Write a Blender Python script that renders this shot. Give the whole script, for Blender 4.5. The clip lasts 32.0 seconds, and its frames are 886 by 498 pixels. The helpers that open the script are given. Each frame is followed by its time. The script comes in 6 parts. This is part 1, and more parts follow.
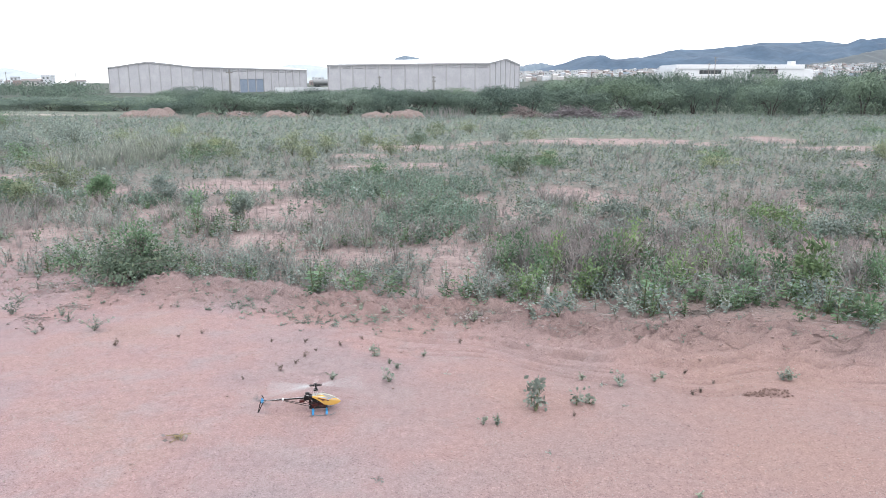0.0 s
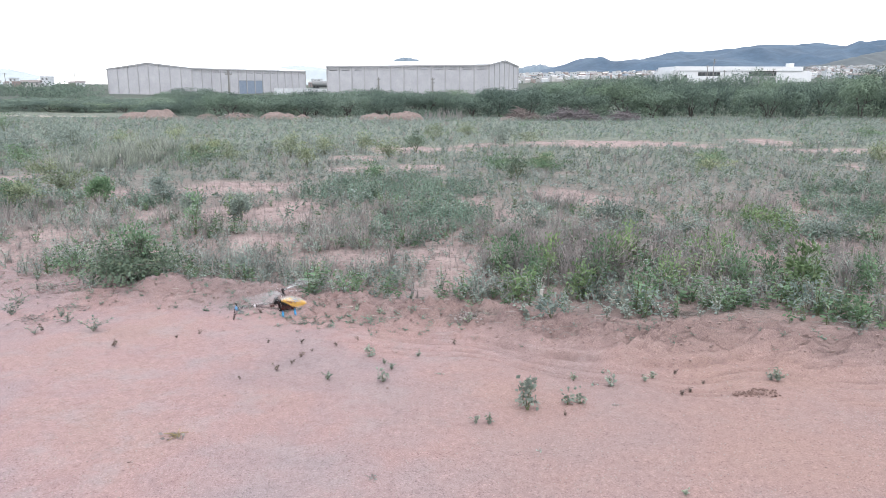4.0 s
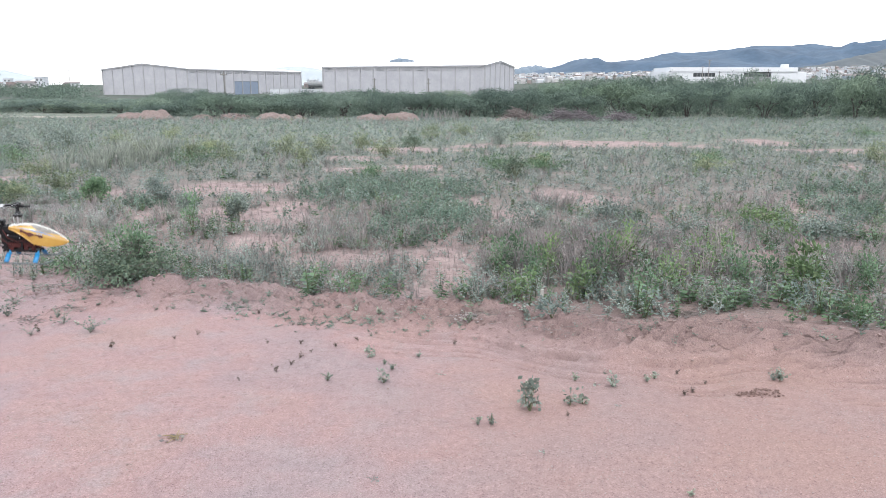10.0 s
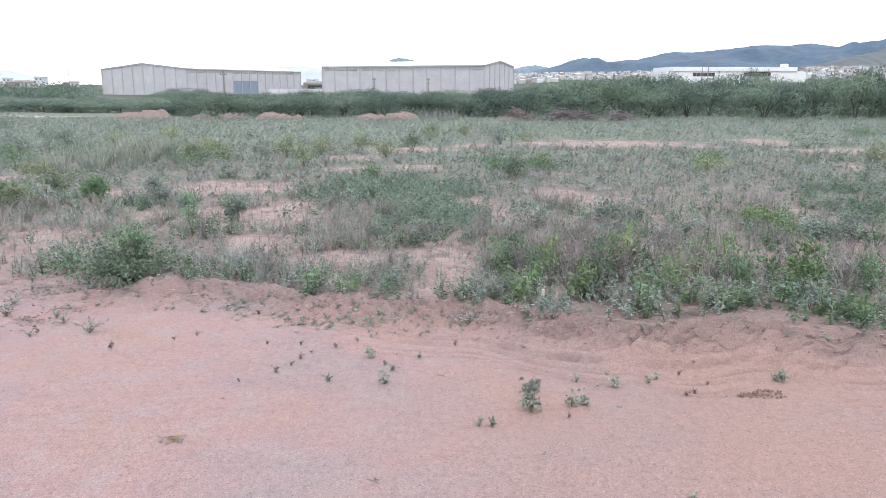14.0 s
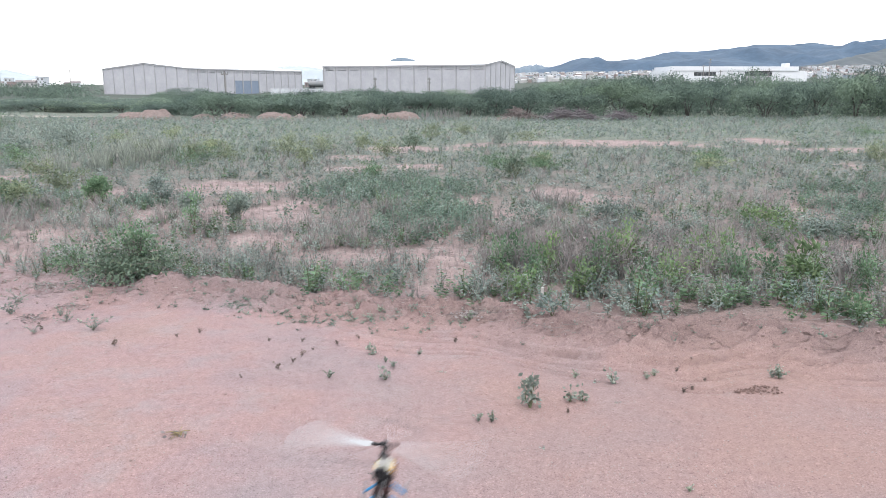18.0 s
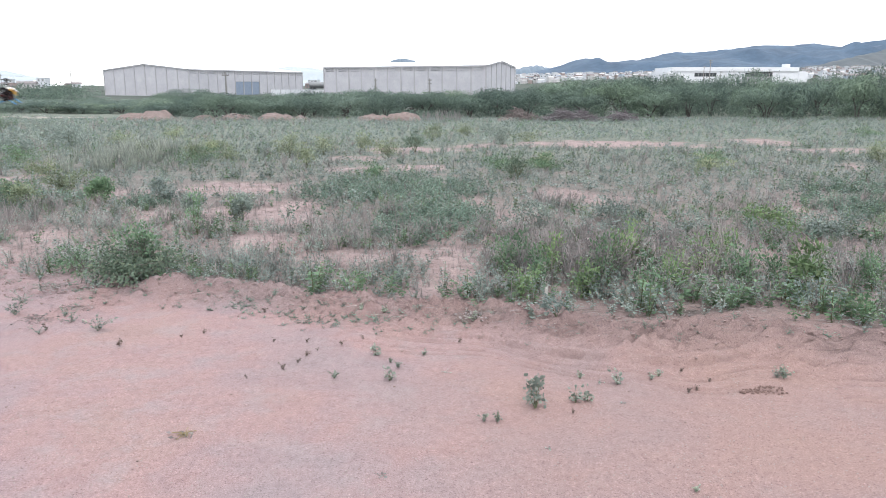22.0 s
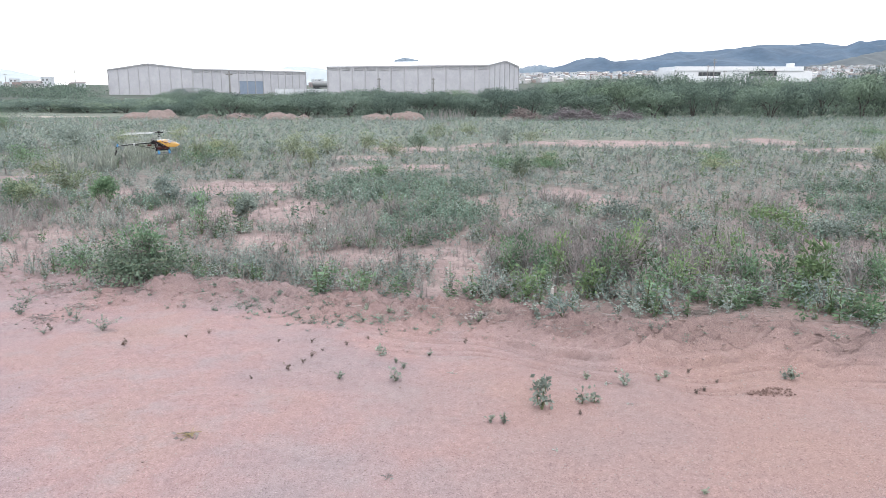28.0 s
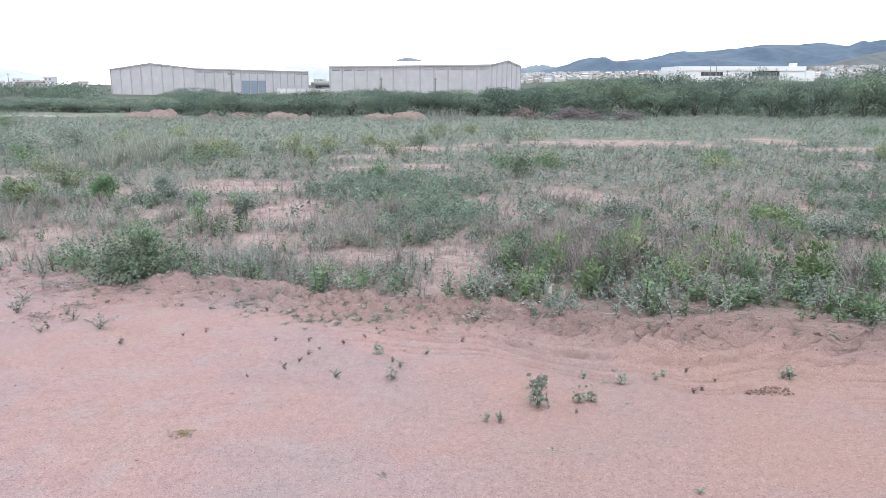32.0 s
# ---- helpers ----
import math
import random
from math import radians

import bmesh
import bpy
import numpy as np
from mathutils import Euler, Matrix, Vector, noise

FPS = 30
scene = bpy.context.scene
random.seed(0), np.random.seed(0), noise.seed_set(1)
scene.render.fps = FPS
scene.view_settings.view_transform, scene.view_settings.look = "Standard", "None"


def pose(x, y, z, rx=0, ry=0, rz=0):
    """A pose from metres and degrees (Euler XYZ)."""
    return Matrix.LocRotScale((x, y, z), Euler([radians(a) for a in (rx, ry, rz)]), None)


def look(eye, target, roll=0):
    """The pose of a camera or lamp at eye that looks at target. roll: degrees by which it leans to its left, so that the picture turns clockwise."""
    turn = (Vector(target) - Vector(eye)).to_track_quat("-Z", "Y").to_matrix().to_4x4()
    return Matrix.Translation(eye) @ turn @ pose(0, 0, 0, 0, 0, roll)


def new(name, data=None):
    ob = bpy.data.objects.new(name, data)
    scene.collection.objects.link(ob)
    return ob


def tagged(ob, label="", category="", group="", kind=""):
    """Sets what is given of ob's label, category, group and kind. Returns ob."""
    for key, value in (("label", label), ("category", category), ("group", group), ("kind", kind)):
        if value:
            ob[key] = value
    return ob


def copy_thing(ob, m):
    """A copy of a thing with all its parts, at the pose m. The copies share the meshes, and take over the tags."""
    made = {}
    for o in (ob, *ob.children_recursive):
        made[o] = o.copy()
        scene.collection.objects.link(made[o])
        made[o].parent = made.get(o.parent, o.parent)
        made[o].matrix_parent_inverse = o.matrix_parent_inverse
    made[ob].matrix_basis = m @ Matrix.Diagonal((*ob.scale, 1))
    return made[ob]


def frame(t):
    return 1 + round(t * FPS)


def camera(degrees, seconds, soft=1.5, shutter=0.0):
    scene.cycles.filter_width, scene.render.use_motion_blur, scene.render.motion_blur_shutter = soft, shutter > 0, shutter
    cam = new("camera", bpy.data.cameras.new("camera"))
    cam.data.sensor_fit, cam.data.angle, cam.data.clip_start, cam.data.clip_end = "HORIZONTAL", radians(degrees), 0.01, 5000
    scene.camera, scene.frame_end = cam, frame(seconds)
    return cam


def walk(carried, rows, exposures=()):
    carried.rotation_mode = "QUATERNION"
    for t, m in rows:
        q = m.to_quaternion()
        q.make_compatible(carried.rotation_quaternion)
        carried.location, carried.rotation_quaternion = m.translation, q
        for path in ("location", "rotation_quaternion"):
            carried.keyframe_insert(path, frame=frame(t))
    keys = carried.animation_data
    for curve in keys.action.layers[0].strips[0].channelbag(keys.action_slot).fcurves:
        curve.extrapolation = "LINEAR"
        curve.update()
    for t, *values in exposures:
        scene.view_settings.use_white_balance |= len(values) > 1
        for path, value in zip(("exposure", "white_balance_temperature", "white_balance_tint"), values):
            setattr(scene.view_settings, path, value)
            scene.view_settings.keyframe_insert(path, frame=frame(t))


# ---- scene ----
# A reddish clearing before a weedy field, with a model helicopter flying over it.
cam = camera(62.0, 32.0, soft=0.72, shutter=0.62)
# seconds, x, y, z, tilt, lean, turn
PATH = [
    (0, -0.0000, -0.0000, 2.3000, -12.698, 0.000, -0.000),
    (0.5, 0.0369, 0.0167, 2.2984, -12.694, 0.016, 0.006),
    (1, 0.0556, 0.0205, 2.2878, -12.662, 0.034, 0.006),
    (1.5, 0.0449, 0.0035, 2.2981, -12.695, -0.000, 0.015),
    (2, 0.0216, -0.0301, 2.3108, -12.699, 0.014, 0.001),
    (2.5, 0.0024, -0.0577, 2.3195, -12.675, 0.038, -0.014),
    (3, 0.0005, -0.0748, 2.3237, -12.649, 0.014, -0.010),
    (3.5, 0.0194, -0.0968, 2.3285, -12.613, 0.053, -0.046),
    (5.5, 0.0613, -0.0303, 2.2905, -12.553, 0.082, -0.114),
    (6, 0.0478, -0.0119, 2.2875, -12.554, 0.085, -0.153),
    (6.5, 0.0243, -0.0030, 2.2916, -12.542, 0.050, -0.204),
    (7, 0.0138, -0.0070, 2.2927, -12.540, 0.083, -0.255),
    (7.5, 0.0005, -0.0348, 2.2951, -12.578, 0.101, -0.279),
    (8, -0.0160, -0.0497, 2.3003, -12.543, 0.075, -0.310),
    (8.5, -0.0025, -0.0590, 2.2990, -12.539, 0.092, -0.340),
    (9, 0.0032, -0.0600, 2.2995, -12.540, 0.094, -0.350),
    (9.5, 0.0016, -0.0635, 2.3032, -12.547, 0.087, -0.382),
    (10, 0.0004, -0.0495, 2.3062, -12.526, 0.082, -0.399),
    (10.5, -0.0022, -0.0452, 2.2981, -12.515, 0.040, -0.416),
    (11, -0.0053, -0.0425, 2.2929, -12.523, 0.046, -0.441),
    (11.5, -0.0055, -0.0331, 2.2940, -12.523, 0.061, -0.457),
    (12, -0.0017, -0.0252, 2.2959, -12.529, 0.060, -0.465),
    (12.5, 0.0022, -0.0178, 2.2935, -12.538, 0.077, -0.455),
    (13, 0.0150, -0.0122, 2.2977, -12.545, 0.055, -0.438),
    (13.5, 0.0104, -0.0103, 2.2978, -12.545, 0.068, -0.430),
    (14, -0.0094, -0.0218, 2.3057, -12.550, 0.089, -0.432),
    (14.5, -0.0220, -0.0406, 2.3088, -12.577, 0.014, -0.397),
    (16.5, -0.0239, -0.0508, 2.3106, -12.588, 0.056, -0.378),
    (17, -0.0381, -0.0690, 2.2914, -12.562, 0.054, -0.385),
    (17.5, -0.0271, -0.0791, 2.2834, -12.555, 0.063, -0.370),
    (18, -0.0004, -0.0859, 2.3034, -12.577, 0.047, -0.352),
    (18.5, 0.0091, -0.0976, 2.3182, -12.561, 0.073, -0.354),
    (19, 0.0214, -0.1028, 2.3276, -12.559, 0.074, -0.356),
    (19.5, 0.0135, -0.1063, 2.3288, -12.538, 0.062, -0.365),
    (20, -0.0147, -0.1064, 2.3202, -12.518, 0.039, -0.356),
    (20.5, -0.0417, -0.0985, 2.3103, -12.516, 0.018, -0.365),
    (21, -0.0437, -0.1057, 2.3040, -12.512, -0.013, -0.344),
    (21.5, -0.0319, -0.1002, 2.3007, -12.521, 0.016, -0.334),
    (22, -0.0358, -0.0931, 2.3033, -12.511, 0.016, -0.318),
    (22.5, -0.0408, -0.0988, 2.3048, -12.513, 0.029, -0.282),
    (23, -0.0456, -0.0971, 2.3038, -12.511, 0.026, -0.277),
    (23.5, -0.0445, -0.0917, 2.2966, -12.506, 0.004, -0.240),
    (24, -0.0297, -0.0666, 2.2917, -12.505, -0.004, -0.215),
    (24.5, -0.0251, -0.0561, 2.2871, -12.509, -0.011, -0.202),
    (25, -0.0173, -0.0372, 2.2829, -12.548, 0.014, -0.168),
    (25.5, -0.0185, -0.0430, 2.2848, -12.566, -0.012, -0.143),
    (27.5, -0.0412, -0.0605, 2.3015, -12.567, 0.013, -0.077),
    (28, -0.0570, -0.0640, 2.3031, -12.557, 0.013, -0.058),
    (28.5, -0.0718, -0.0795, 2.3025, -12.522, 0.008, -0.023),
    (29, -0.0732, -0.0765, 2.2983, -12.518, -0.000, -0.018),
    (29.5, -0.0450, -0.0716, 2.2976, -12.517, 0.011, 0.042),
    (30, -0.0413, -0.0724, 2.2876, -12.509, 0.022, 0.041),
    (30.5, -0.0289, -0.0647, 2.2835, -12.515, 0.015, 0.095),
    (31, -0.0297, -0.0571, 2.2735, -12.550, 0.023, 0.103),
    (31.5, -0.0325, -0.0460, 2.2718, -12.549, 0.006, 0.103),
    (32, -0.0140, -0.0478, 2.2872, -12.572, 0.038, 0.114),
]
walk(cam, [(t, pose(x, y, z, 90 + tilt, -lean, turn)) for t, x, y, z, tilt, lean, turn in PATH])

# ---- sky and sun: an even overcast ----
world = bpy.data.worlds.new("overcast_sky")
scene.world = world
world.use_nodes = True
wn, wl = world.node_tree.nodes, world.node_tree.links
wn.clear()
sky = wn.new("ShaderNodeTexSky")
sky.sky_type, sky.sun_disc = "NISHITA", False
sky.sun_elevation, sky.sun_rotation = radians(60), radians(166)
sky.dust_density, sky.air_density = 4.0, 1.0
sky_bg, cloud_bg, sky_sum, sky_out = (wn.new("ShaderNodeBackground"), wn.new("ShaderNodeBackground"),
                                     wn.new("ShaderNodeAddShader"), wn.new("ShaderNodeOutputWorld"))
sky_bg.inputs["Strength"].default_value = 0.05
cloud_bg.inputs["Color"].default_value = (0.95, 0.975, 1.0, 1)
cloud_bg.inputs["Strength"].default_value = 0.96
wl.new(sky.outputs[0], sky_bg.inputs["Color"])
wl.new(sky_bg.outputs[0], sky_sum.inputs[0])
wl.new(cloud_bg.outputs[0], sky_sum.inputs[1])
wl.new(sky_sum.outputs[0], sky_out.inputs["Surface"])

sun_data = bpy.data.lights.new("sun", "SUN")
sun_data.energy, sun_data.angle, sun_data.color = 0.84, radians(25), (1.0, 0.975, 0.95)
sun = new("sun", sun_data)
sun.matrix_world = look((3, -12, 22), (0, 0, 0))
scene.view_settings.exposure = 1.13

# ---- materials ----


def nodes_of(name):
    m = bpy.data.materials.new(name)
    m.use_nodes = True
    n, l = m.node_tree.nodes, m.node_tree.links
    return m, n, l, n["Principled BSDF"]


def noise_node(n, l, scale, detail=4.0, rough=0.55, coords="world"):
    tex = n.new("ShaderNodeTexNoise")
    tex.inputs["Scale"].default_value = scale
    tex.inputs["Detail"].default_value = detail
    tex.inputs["Roughness"].default_value = rough
    if coords == "world":
        l.new(n.new("ShaderNodeNewGeometry").outputs["Position"], tex.inputs["Vector"])
    else:
        l.new(n.new("ShaderNodeTexCoord").outputs["Object"], tex.inputs["Vector"])
    return tex.outputs["Fac"]


def ramp(n, l, fac, *stops):
    r = n.new("ShaderNodeValToRGB")
    e = r.color_ramp.elements
    e[0].position, e[0].color = stops[0][0], (*stops[0][1], 1)
    e[1].position, e[1].color = stops[-1][0], (*stops[-1][1], 1)
    for p, c in stops[1:-1]:
        e.new(p).color = (*c, 1)
    l.new(fac, r.inputs["Fac"])
    return r.outputs["Color"]


def mixed(n, l, fac, a, b, blend="MIX"):
    m = n.new("ShaderNodeMix")
    m.data_type, m.blend_type = "RGBA", blend
    for value, socket in ((fac, m.inputs["Factor"]), (a, m.inputs["A"]), (b, m.inputs["B"])):
        if isinstance(value, bpy.types.NodeSocket):
            l.new(value, socket)
        elif isinstance(value, tuple):
            socket.default_value = (*value, 1)
        else:
            socket.default_value = value
    return m.outputs["Result"]


def bumped(n, l, height, strength, distance, p, after=None):
    b = n.new("ShaderNodeBump")
    b.inputs["Strength"].default_value, b.inputs["Distance"].default_value = strength, distance
    l.new(height, b.inputs["Height"])
    if after:
        l.new(after, b.inputs["Normal"])
    l.new(b.outputs["Normal"], p.inputs["Normal"])
    return b.outputs["Normal"]


def plain(name, dark, light, scale=6.0, rough=0.7, metal=0.0, bump=0.0, fine=None, coords="object"):
    """A surface that varies between two colours at two scales."""
    m, n, l, p = nodes_of(name)
    a = noise_node(n, l, scale, 4, 0.6, coords)
    b = noise_node(n, l, fine or scale * 9, 3, 0.6, coords)
    mid = tuple((u + v) / 2 for u, v in zip(dark, light))
    c = ramp(n, l, a, (0.3, dark), (0.7, light))
    c = mixed(n, l, 0.35, c, ramp(n, l, b, (0.3, dark), (0.5, mid), (0.7, light)))
    l.new(c, p.inputs["Base Color"])
    p.inputs["Roughness"].default_value, p.inputs["Metallic"].default_value = rough, metal
    if bump:
        bumped(n, l, b, 0.6, bump, p)
    return m


def foliage(name, dark, light, odd, rough=0.6, patch=0.25, lump=1.9, strong=0.85, own=0.5, thin=0.3):
    """Leaves that vary leaf by leaf and patch by patch; odd: a rarer yellowed or dried tone."""
    m, n, l, p = nodes_of(name)
    island = n.new("ShaderNodeNewGeometry").outputs["Random Per Island"]
    c = ramp(n, l, island, (0.0, tuple(0.75 * u + 0.25 * v for u, v in zip(dark, light))), (0.62, light), (0.8, light), (0.93, odd), (1.0, odd))
    wide = noise_node(n, l, patch, 3, 0.6)
    clump = noise_node(n, l, lump, 3, 0.6)
    mid = tuple((u + v) / 2 for u, v in zip(dark, light))
    c = mixed(n, l, 0.5, c, ramp(n, l, wide, (0.35, dark), (0.5, mid), (0.65, light)))
    c = mixed(n, l, strong, c, ramp(n, l, clump, (0.36, (0.6, 0.62, 0.62)), (0.5, (1, 1, 1)), (0.63, (1.3, 1.29, 1.25))), "MULTIPLY")
    tuft = noise_node(n, l, lump * 3.4, 2, 0.55)
    c = mixed(n, l, 0.5, c, ramp(n, l, tuft, (0.34, (0.62, 0.64, 0.64)), (0.5, (1, 1, 1)), (0.64, (1.4, 1.38, 1.37))), "MULTIPLY")
    each = n.new("ShaderNodeObjectInfo").outputs["Random"]
    c = mixed(n, l, own, c, ramp(n, l, each, (0.0, (0.68, 0.72, 0.76)), (0.55, (1.0, 1.0, 1.0)), (0.85, (1.18, 1.17, 1.13)), (1.0, (1.36, 1.34, 1.1))), "MULTIPLY")
    l.new(c, p.inputs["Base Color"])
    p.inputs["Roughness"].default_value = rough
    p.inputs["Specular IOR Level"].default_value = 0.25
    through_leaf = n.new("ShaderNodeBsdfTranslucent")
    l.new(c, through_leaf.inputs["Color"])
    both = n.new("ShaderNodeMixShader")
    both.inputs[0].default_value = thin
    l.new(p.outputs[0], both.inputs[1])
    l.new(through_leaf.outputs[0], both.inputs[2])
    l.new(both.outputs[0], n["Material Output"].inputs["Surface"])
    return m


def soil_material():
    m, n, l, p = nodes_of("red_soil")
    field = n.new("ShaderNodeAttribute")
    field.attribute_name = "field"
    loose = n.new("ShaderNodeAttribute")
    loose.attribute_name = "loose"
    broad = noise_node(n, l, 0.55, 4, 0.6)
    blot = noise_node(n, l, 2.6, 5, 0.65)
    grit = noise_node(n, l, 75, 3, 0.75)
    dust = noise_node(n, l, 190, 2, 0.7)
    apron = ramp(n, l, broad, (0.36, (0.2, 0.168, 0.177)), (0.47, (0.223, 0.168, 0.174)), (0.54, (0.237, 0.165, 0.164)), (0.64, (0.239, 0.170, 0.162)), (0.74, (0.210, 0.149, 0.143)))
    apron = mixed(n, l, ramp(n, l, blot, (0.50, (0, 0, 0)), (0.68, (0.55, 0.55, 0.55))), apron, (0.226, 0.2, 0.207))
    stretch = n.new("ShaderNodeMapping")
    stretch.inputs["Scale"].default_value = (1.3, 2.2, 1)
    stretch.inputs["Rotation"].default_value = (0, 0, radians(24))
    l.new(n.new("ShaderNodeNewGeometry").outputs["Position"], stretch.inputs["Vector"])
    swept = n.new("ShaderNodeTexNoise")
    swept.inputs["Scale"].default_value, swept.inputs["Detail"].default_value = 1.6, 5.0
    l.new(stretch.outputs[0], swept.inputs["Vector"])
    apron = mixed(n, l, 0.16, apron, ramp(n, l, swept.outputs["Fac"], (0.36, (0.80, 0.78, 0.80)), (0.5, (1, 1, 1)), (0.64, (1.13, 1.12, 1.12))), "MULTIPLY")
    iron = n.new("ShaderNodeAttribute")
    iron.attribute_name = "iron"
    apron = mixed(n, l, iron.outputs["Fac"], apron, ramp(n, l, broad, (0.33, (0.203, 0.147, 0.142)), (0.5, (0.212, 0.148, 0.137)), (0.68, (0.218, 0.149, 0.133))))
    rut_shade = n.new("ShaderNodeAttribute")
    rut_shade.attribute_name = "rut_shade"
    soil = ramp(n, l, blot, (0.3, (0.138, 0.107, 0.106)), (0.5, (0.214, 0.168, 0.164)), (0.68, (0.282, 0.232, 0.222)))
    turned = ramp(n, l, blot, (0.3, (0.132, 0.1, 0.099)), (0.7, (0.206, 0.153, 0.148)))
    c = mixed(n, l, field.outputs["Fac"], apron, soil)
    c = mixed(n, l, loose.outputs["Fac"], c, turned)
    # plant litter on the soil, its dark tone also painting shade between weeds
    litter_shade = n.new("ShaderNodeAttribute")
    litter_shade.attribute_name = "litter_shade"
    c = mixed(n, l, litter_shade.outputs["Fac"], c, ramp(n, l, noise_node(n, l, 6.0, 5, 0.7), (0.35, (0.078, 0.069, 0.066)), (0.6, (0.126, 0.11, 0.104)), (0.7, (0.152, 0.132, 0.125))))
    # low green growth, darkened in colour for the shaded gaps between plants
    sward_gap_shade = n.new("ShaderNodeAttribute")
    sward_gap_shade.attribute_name = "sward_gap_shade"
    c = mixed(n, l, sward_gap_shade.outputs["Fac"], c, ramp(n, l, noise_node(n, l, 1.9, 6, 0.7), (0.36, (0.073, 0.081, 0.074)), (0.5, (0.108, 0.117, 0.106)), (0.64, (0.148, 0.157, 0.142))))
    meadow = n.new("ShaderNodeAttribute")
    meadow.attribute_name = "meadow"
    c = mixed(n, l, meadow.outputs["Fac"], c, ramp(n, l, noise_node(n, l, 1.1, 6, 0.7), (0.36, (0.086, 0.10, 0.084)), (0.5, (0.115, 0.132, 0.112)), (0.64, (0.148, 0.164, 0.134))))
    far = n.new("ShaderNodeAttribute")
    far.attribute_name = "far"
    c = mixed(n, l, far.outputs["Fac"], c, ramp(n, l, noise_node(n, l, 0.02, 5, 0.6), (0.35, (0.04, 0.055, 0.048)), (0.65, (0.069, 0.08, 0.067))))
    c = mixed(n, l, 1.0, c, ramp(n, l, grit, (0.30, (0.5, 0.44, 0.44)), (0.42, (0.9, 0.9, 0.9)), (0.57, (1, 1, 1)), (0.70, (1.4, 1.38, 1.34))), "MULTIPLY")
    c = mixed(n, l, 0.38, c, ramp(n, l, noise_node(n, l, 17, 4, 0.7), (0.34, (0.72, 0.69, 0.69)), (0.5, (1, 1, 1)), (0.66, (1.16, 1.16, 1.16))), "MULTIPLY")
    c = mixed(n, l, 0.55, c, ramp(n, l, dust, (0.3, (0.6, 0.56, 0.56)), (0.7, (1.35, 1.35, 1.35))), "MULTIPLY")
    # groove shading of the wheel tracks, painted in as a darker colour
    c = mixed(n, l, rut_shade.outputs["Fac"], c, (0.126, 0.09, 0.086))
    l.new(c, p.inputs["Base Color"])
    p.inputs["Roughness"].default_value = 0.95
    p.inputs["Specular IOR Level"].default_value = 0.15
    first = bumped(n, l, grit, 0.8, 0.012, p)
    crumbly = n.new("ShaderNodeMath")
    crumbly.operation = "MULTIPLY"
    l.new(noise_node(n, l, 30, 5, 0.75), crumbly.inputs[0])
    l.new(loose.outputs["Fac"], crumbly.inputs[1])
    first = bumped(n, l, crumbly.outputs[0], 0.8, 0.014, p, first)
    bumped(n, l, dust, 0.5, 0.004, p, first)
    return m


SOIL = soil_material()
MOUND = plain("dumped_earth", (0.085, 0.065, 0.062), (0.195, 0.152, 0.142), 5.5, 0.95, 0, 0.1, 16, "world")
GREY_LEAF = foliage("grey_green_leaf", (0.122, 0.160, 0.150), (0.205, 0.252, 0.236), (0.238, 0.254, 0.226))
WEED_LEAF = foliage("soft_green_leaf", (0.13, 0.155, 0.132), (0.215, 0.247, 0.214), (0.25, 0.262, 0.22))
GREEN_LEAF = foliage("mid_green_leaf", (0.055, 0.1, 0.06), (0.113, 0.183, 0.112), (0.15, 0.2, 0.11))
DARK_LEAF = foliage("dark_green_leaf", (0.052, 0.083, 0.06), (0.115, 0.158, 0.112), (0.165, 0.18, 0.115))
LUSH_LEAF = foliage("blue_green_leaf", (0.078, 0.126, 0.1), (0.143, 0.21, 0.17), (0.17, 0.225, 0.16))
FRESH_LEAF = foliage("fresh_green_leaf", (0.075, 0.122, 0.062), (0.15, 0.22, 0.105), (0.2, 0.235, 0.115))
YELLOW_LEAF = foliage("yellow_green_leaf", (0.12, 0.148, 0.096), (0.19, 0.224, 0.142), (0.235, 0.245, 0.155))
STRAW = foliage("dry_mauve_stalk", (0.15, 0.131, 0.131), (0.245, 0.22, 0.218), (0.26, 0.247, 0.218))
DRIED_LEAF = foliage("dried_red_brown_leaf", (0.059, 0.042, 0.038), (0.109, 0.08, 0.069), (0.101, 0.105, 0.076))
PALE_GRASS = foliage("pale_grass_blade", (0.145, 0.164, 0.145), (0.218, 0.239, 0.212), (0.235, 0.244, 0.214))
TREE_LEAF = foliage("thorn_tree_leaf", (0.068, 0.099, 0.083), (0.112, 0.153, 0.127), (0.126, 0.165, 0.126), 0.9, 0.07, 0.6, 0.8, 1.0, 0.3)
BLUE_LEAF = foliage("silver_grey_leaf", (0.104, 0.133, 0.122), (0.183, 0.223, 0.203), (0.198, 0.223, 0.178))
SILVER_LEAF = foliage("silver_green_leaf", (0.105, 0.141, 0.128), (0.164, 0.204, 0.187), (0.176, 0.206, 0.176))
BARK = plain("grey_brown_bark", (0.055, 0.05, 0.045), (0.12, 0.105, 0.095), 8, 0.9, 0, 0.01)
TWIG = plain("dead_wood", (0.083, 0.066, 0.066), (0.16, 0.135, 0.132), 7, 0.9)
GREY_STEM = plain("grey_green_stem", (0.10, 0.108, 0.09), (0.15, 0.158, 0.13), 20, 0.7)
GREEN_STEM = plain("green_stem", (0.055, 0.07, 0.033), (0.10, 0.105, 0.055), 20, 0.7)
CONCRETE = plain("weathered_precast_concrete", (0.268, 0.270, 0.295), (0.35, 0.352, 0.378), 0.35, 0.85, 0, 0, 2.2, "world")
PILLAR = plain("pale_concrete_pillar", (0.235, 0.235, 0.252), (0.295, 0.294, 0.31), 0.5, 0.85, 0, 0, 3, "world")
VENT = plain("shaded_louvre", (0.30, 0.30, 0.32), (0.36, 0.36, 0.38), 3, 0.8)
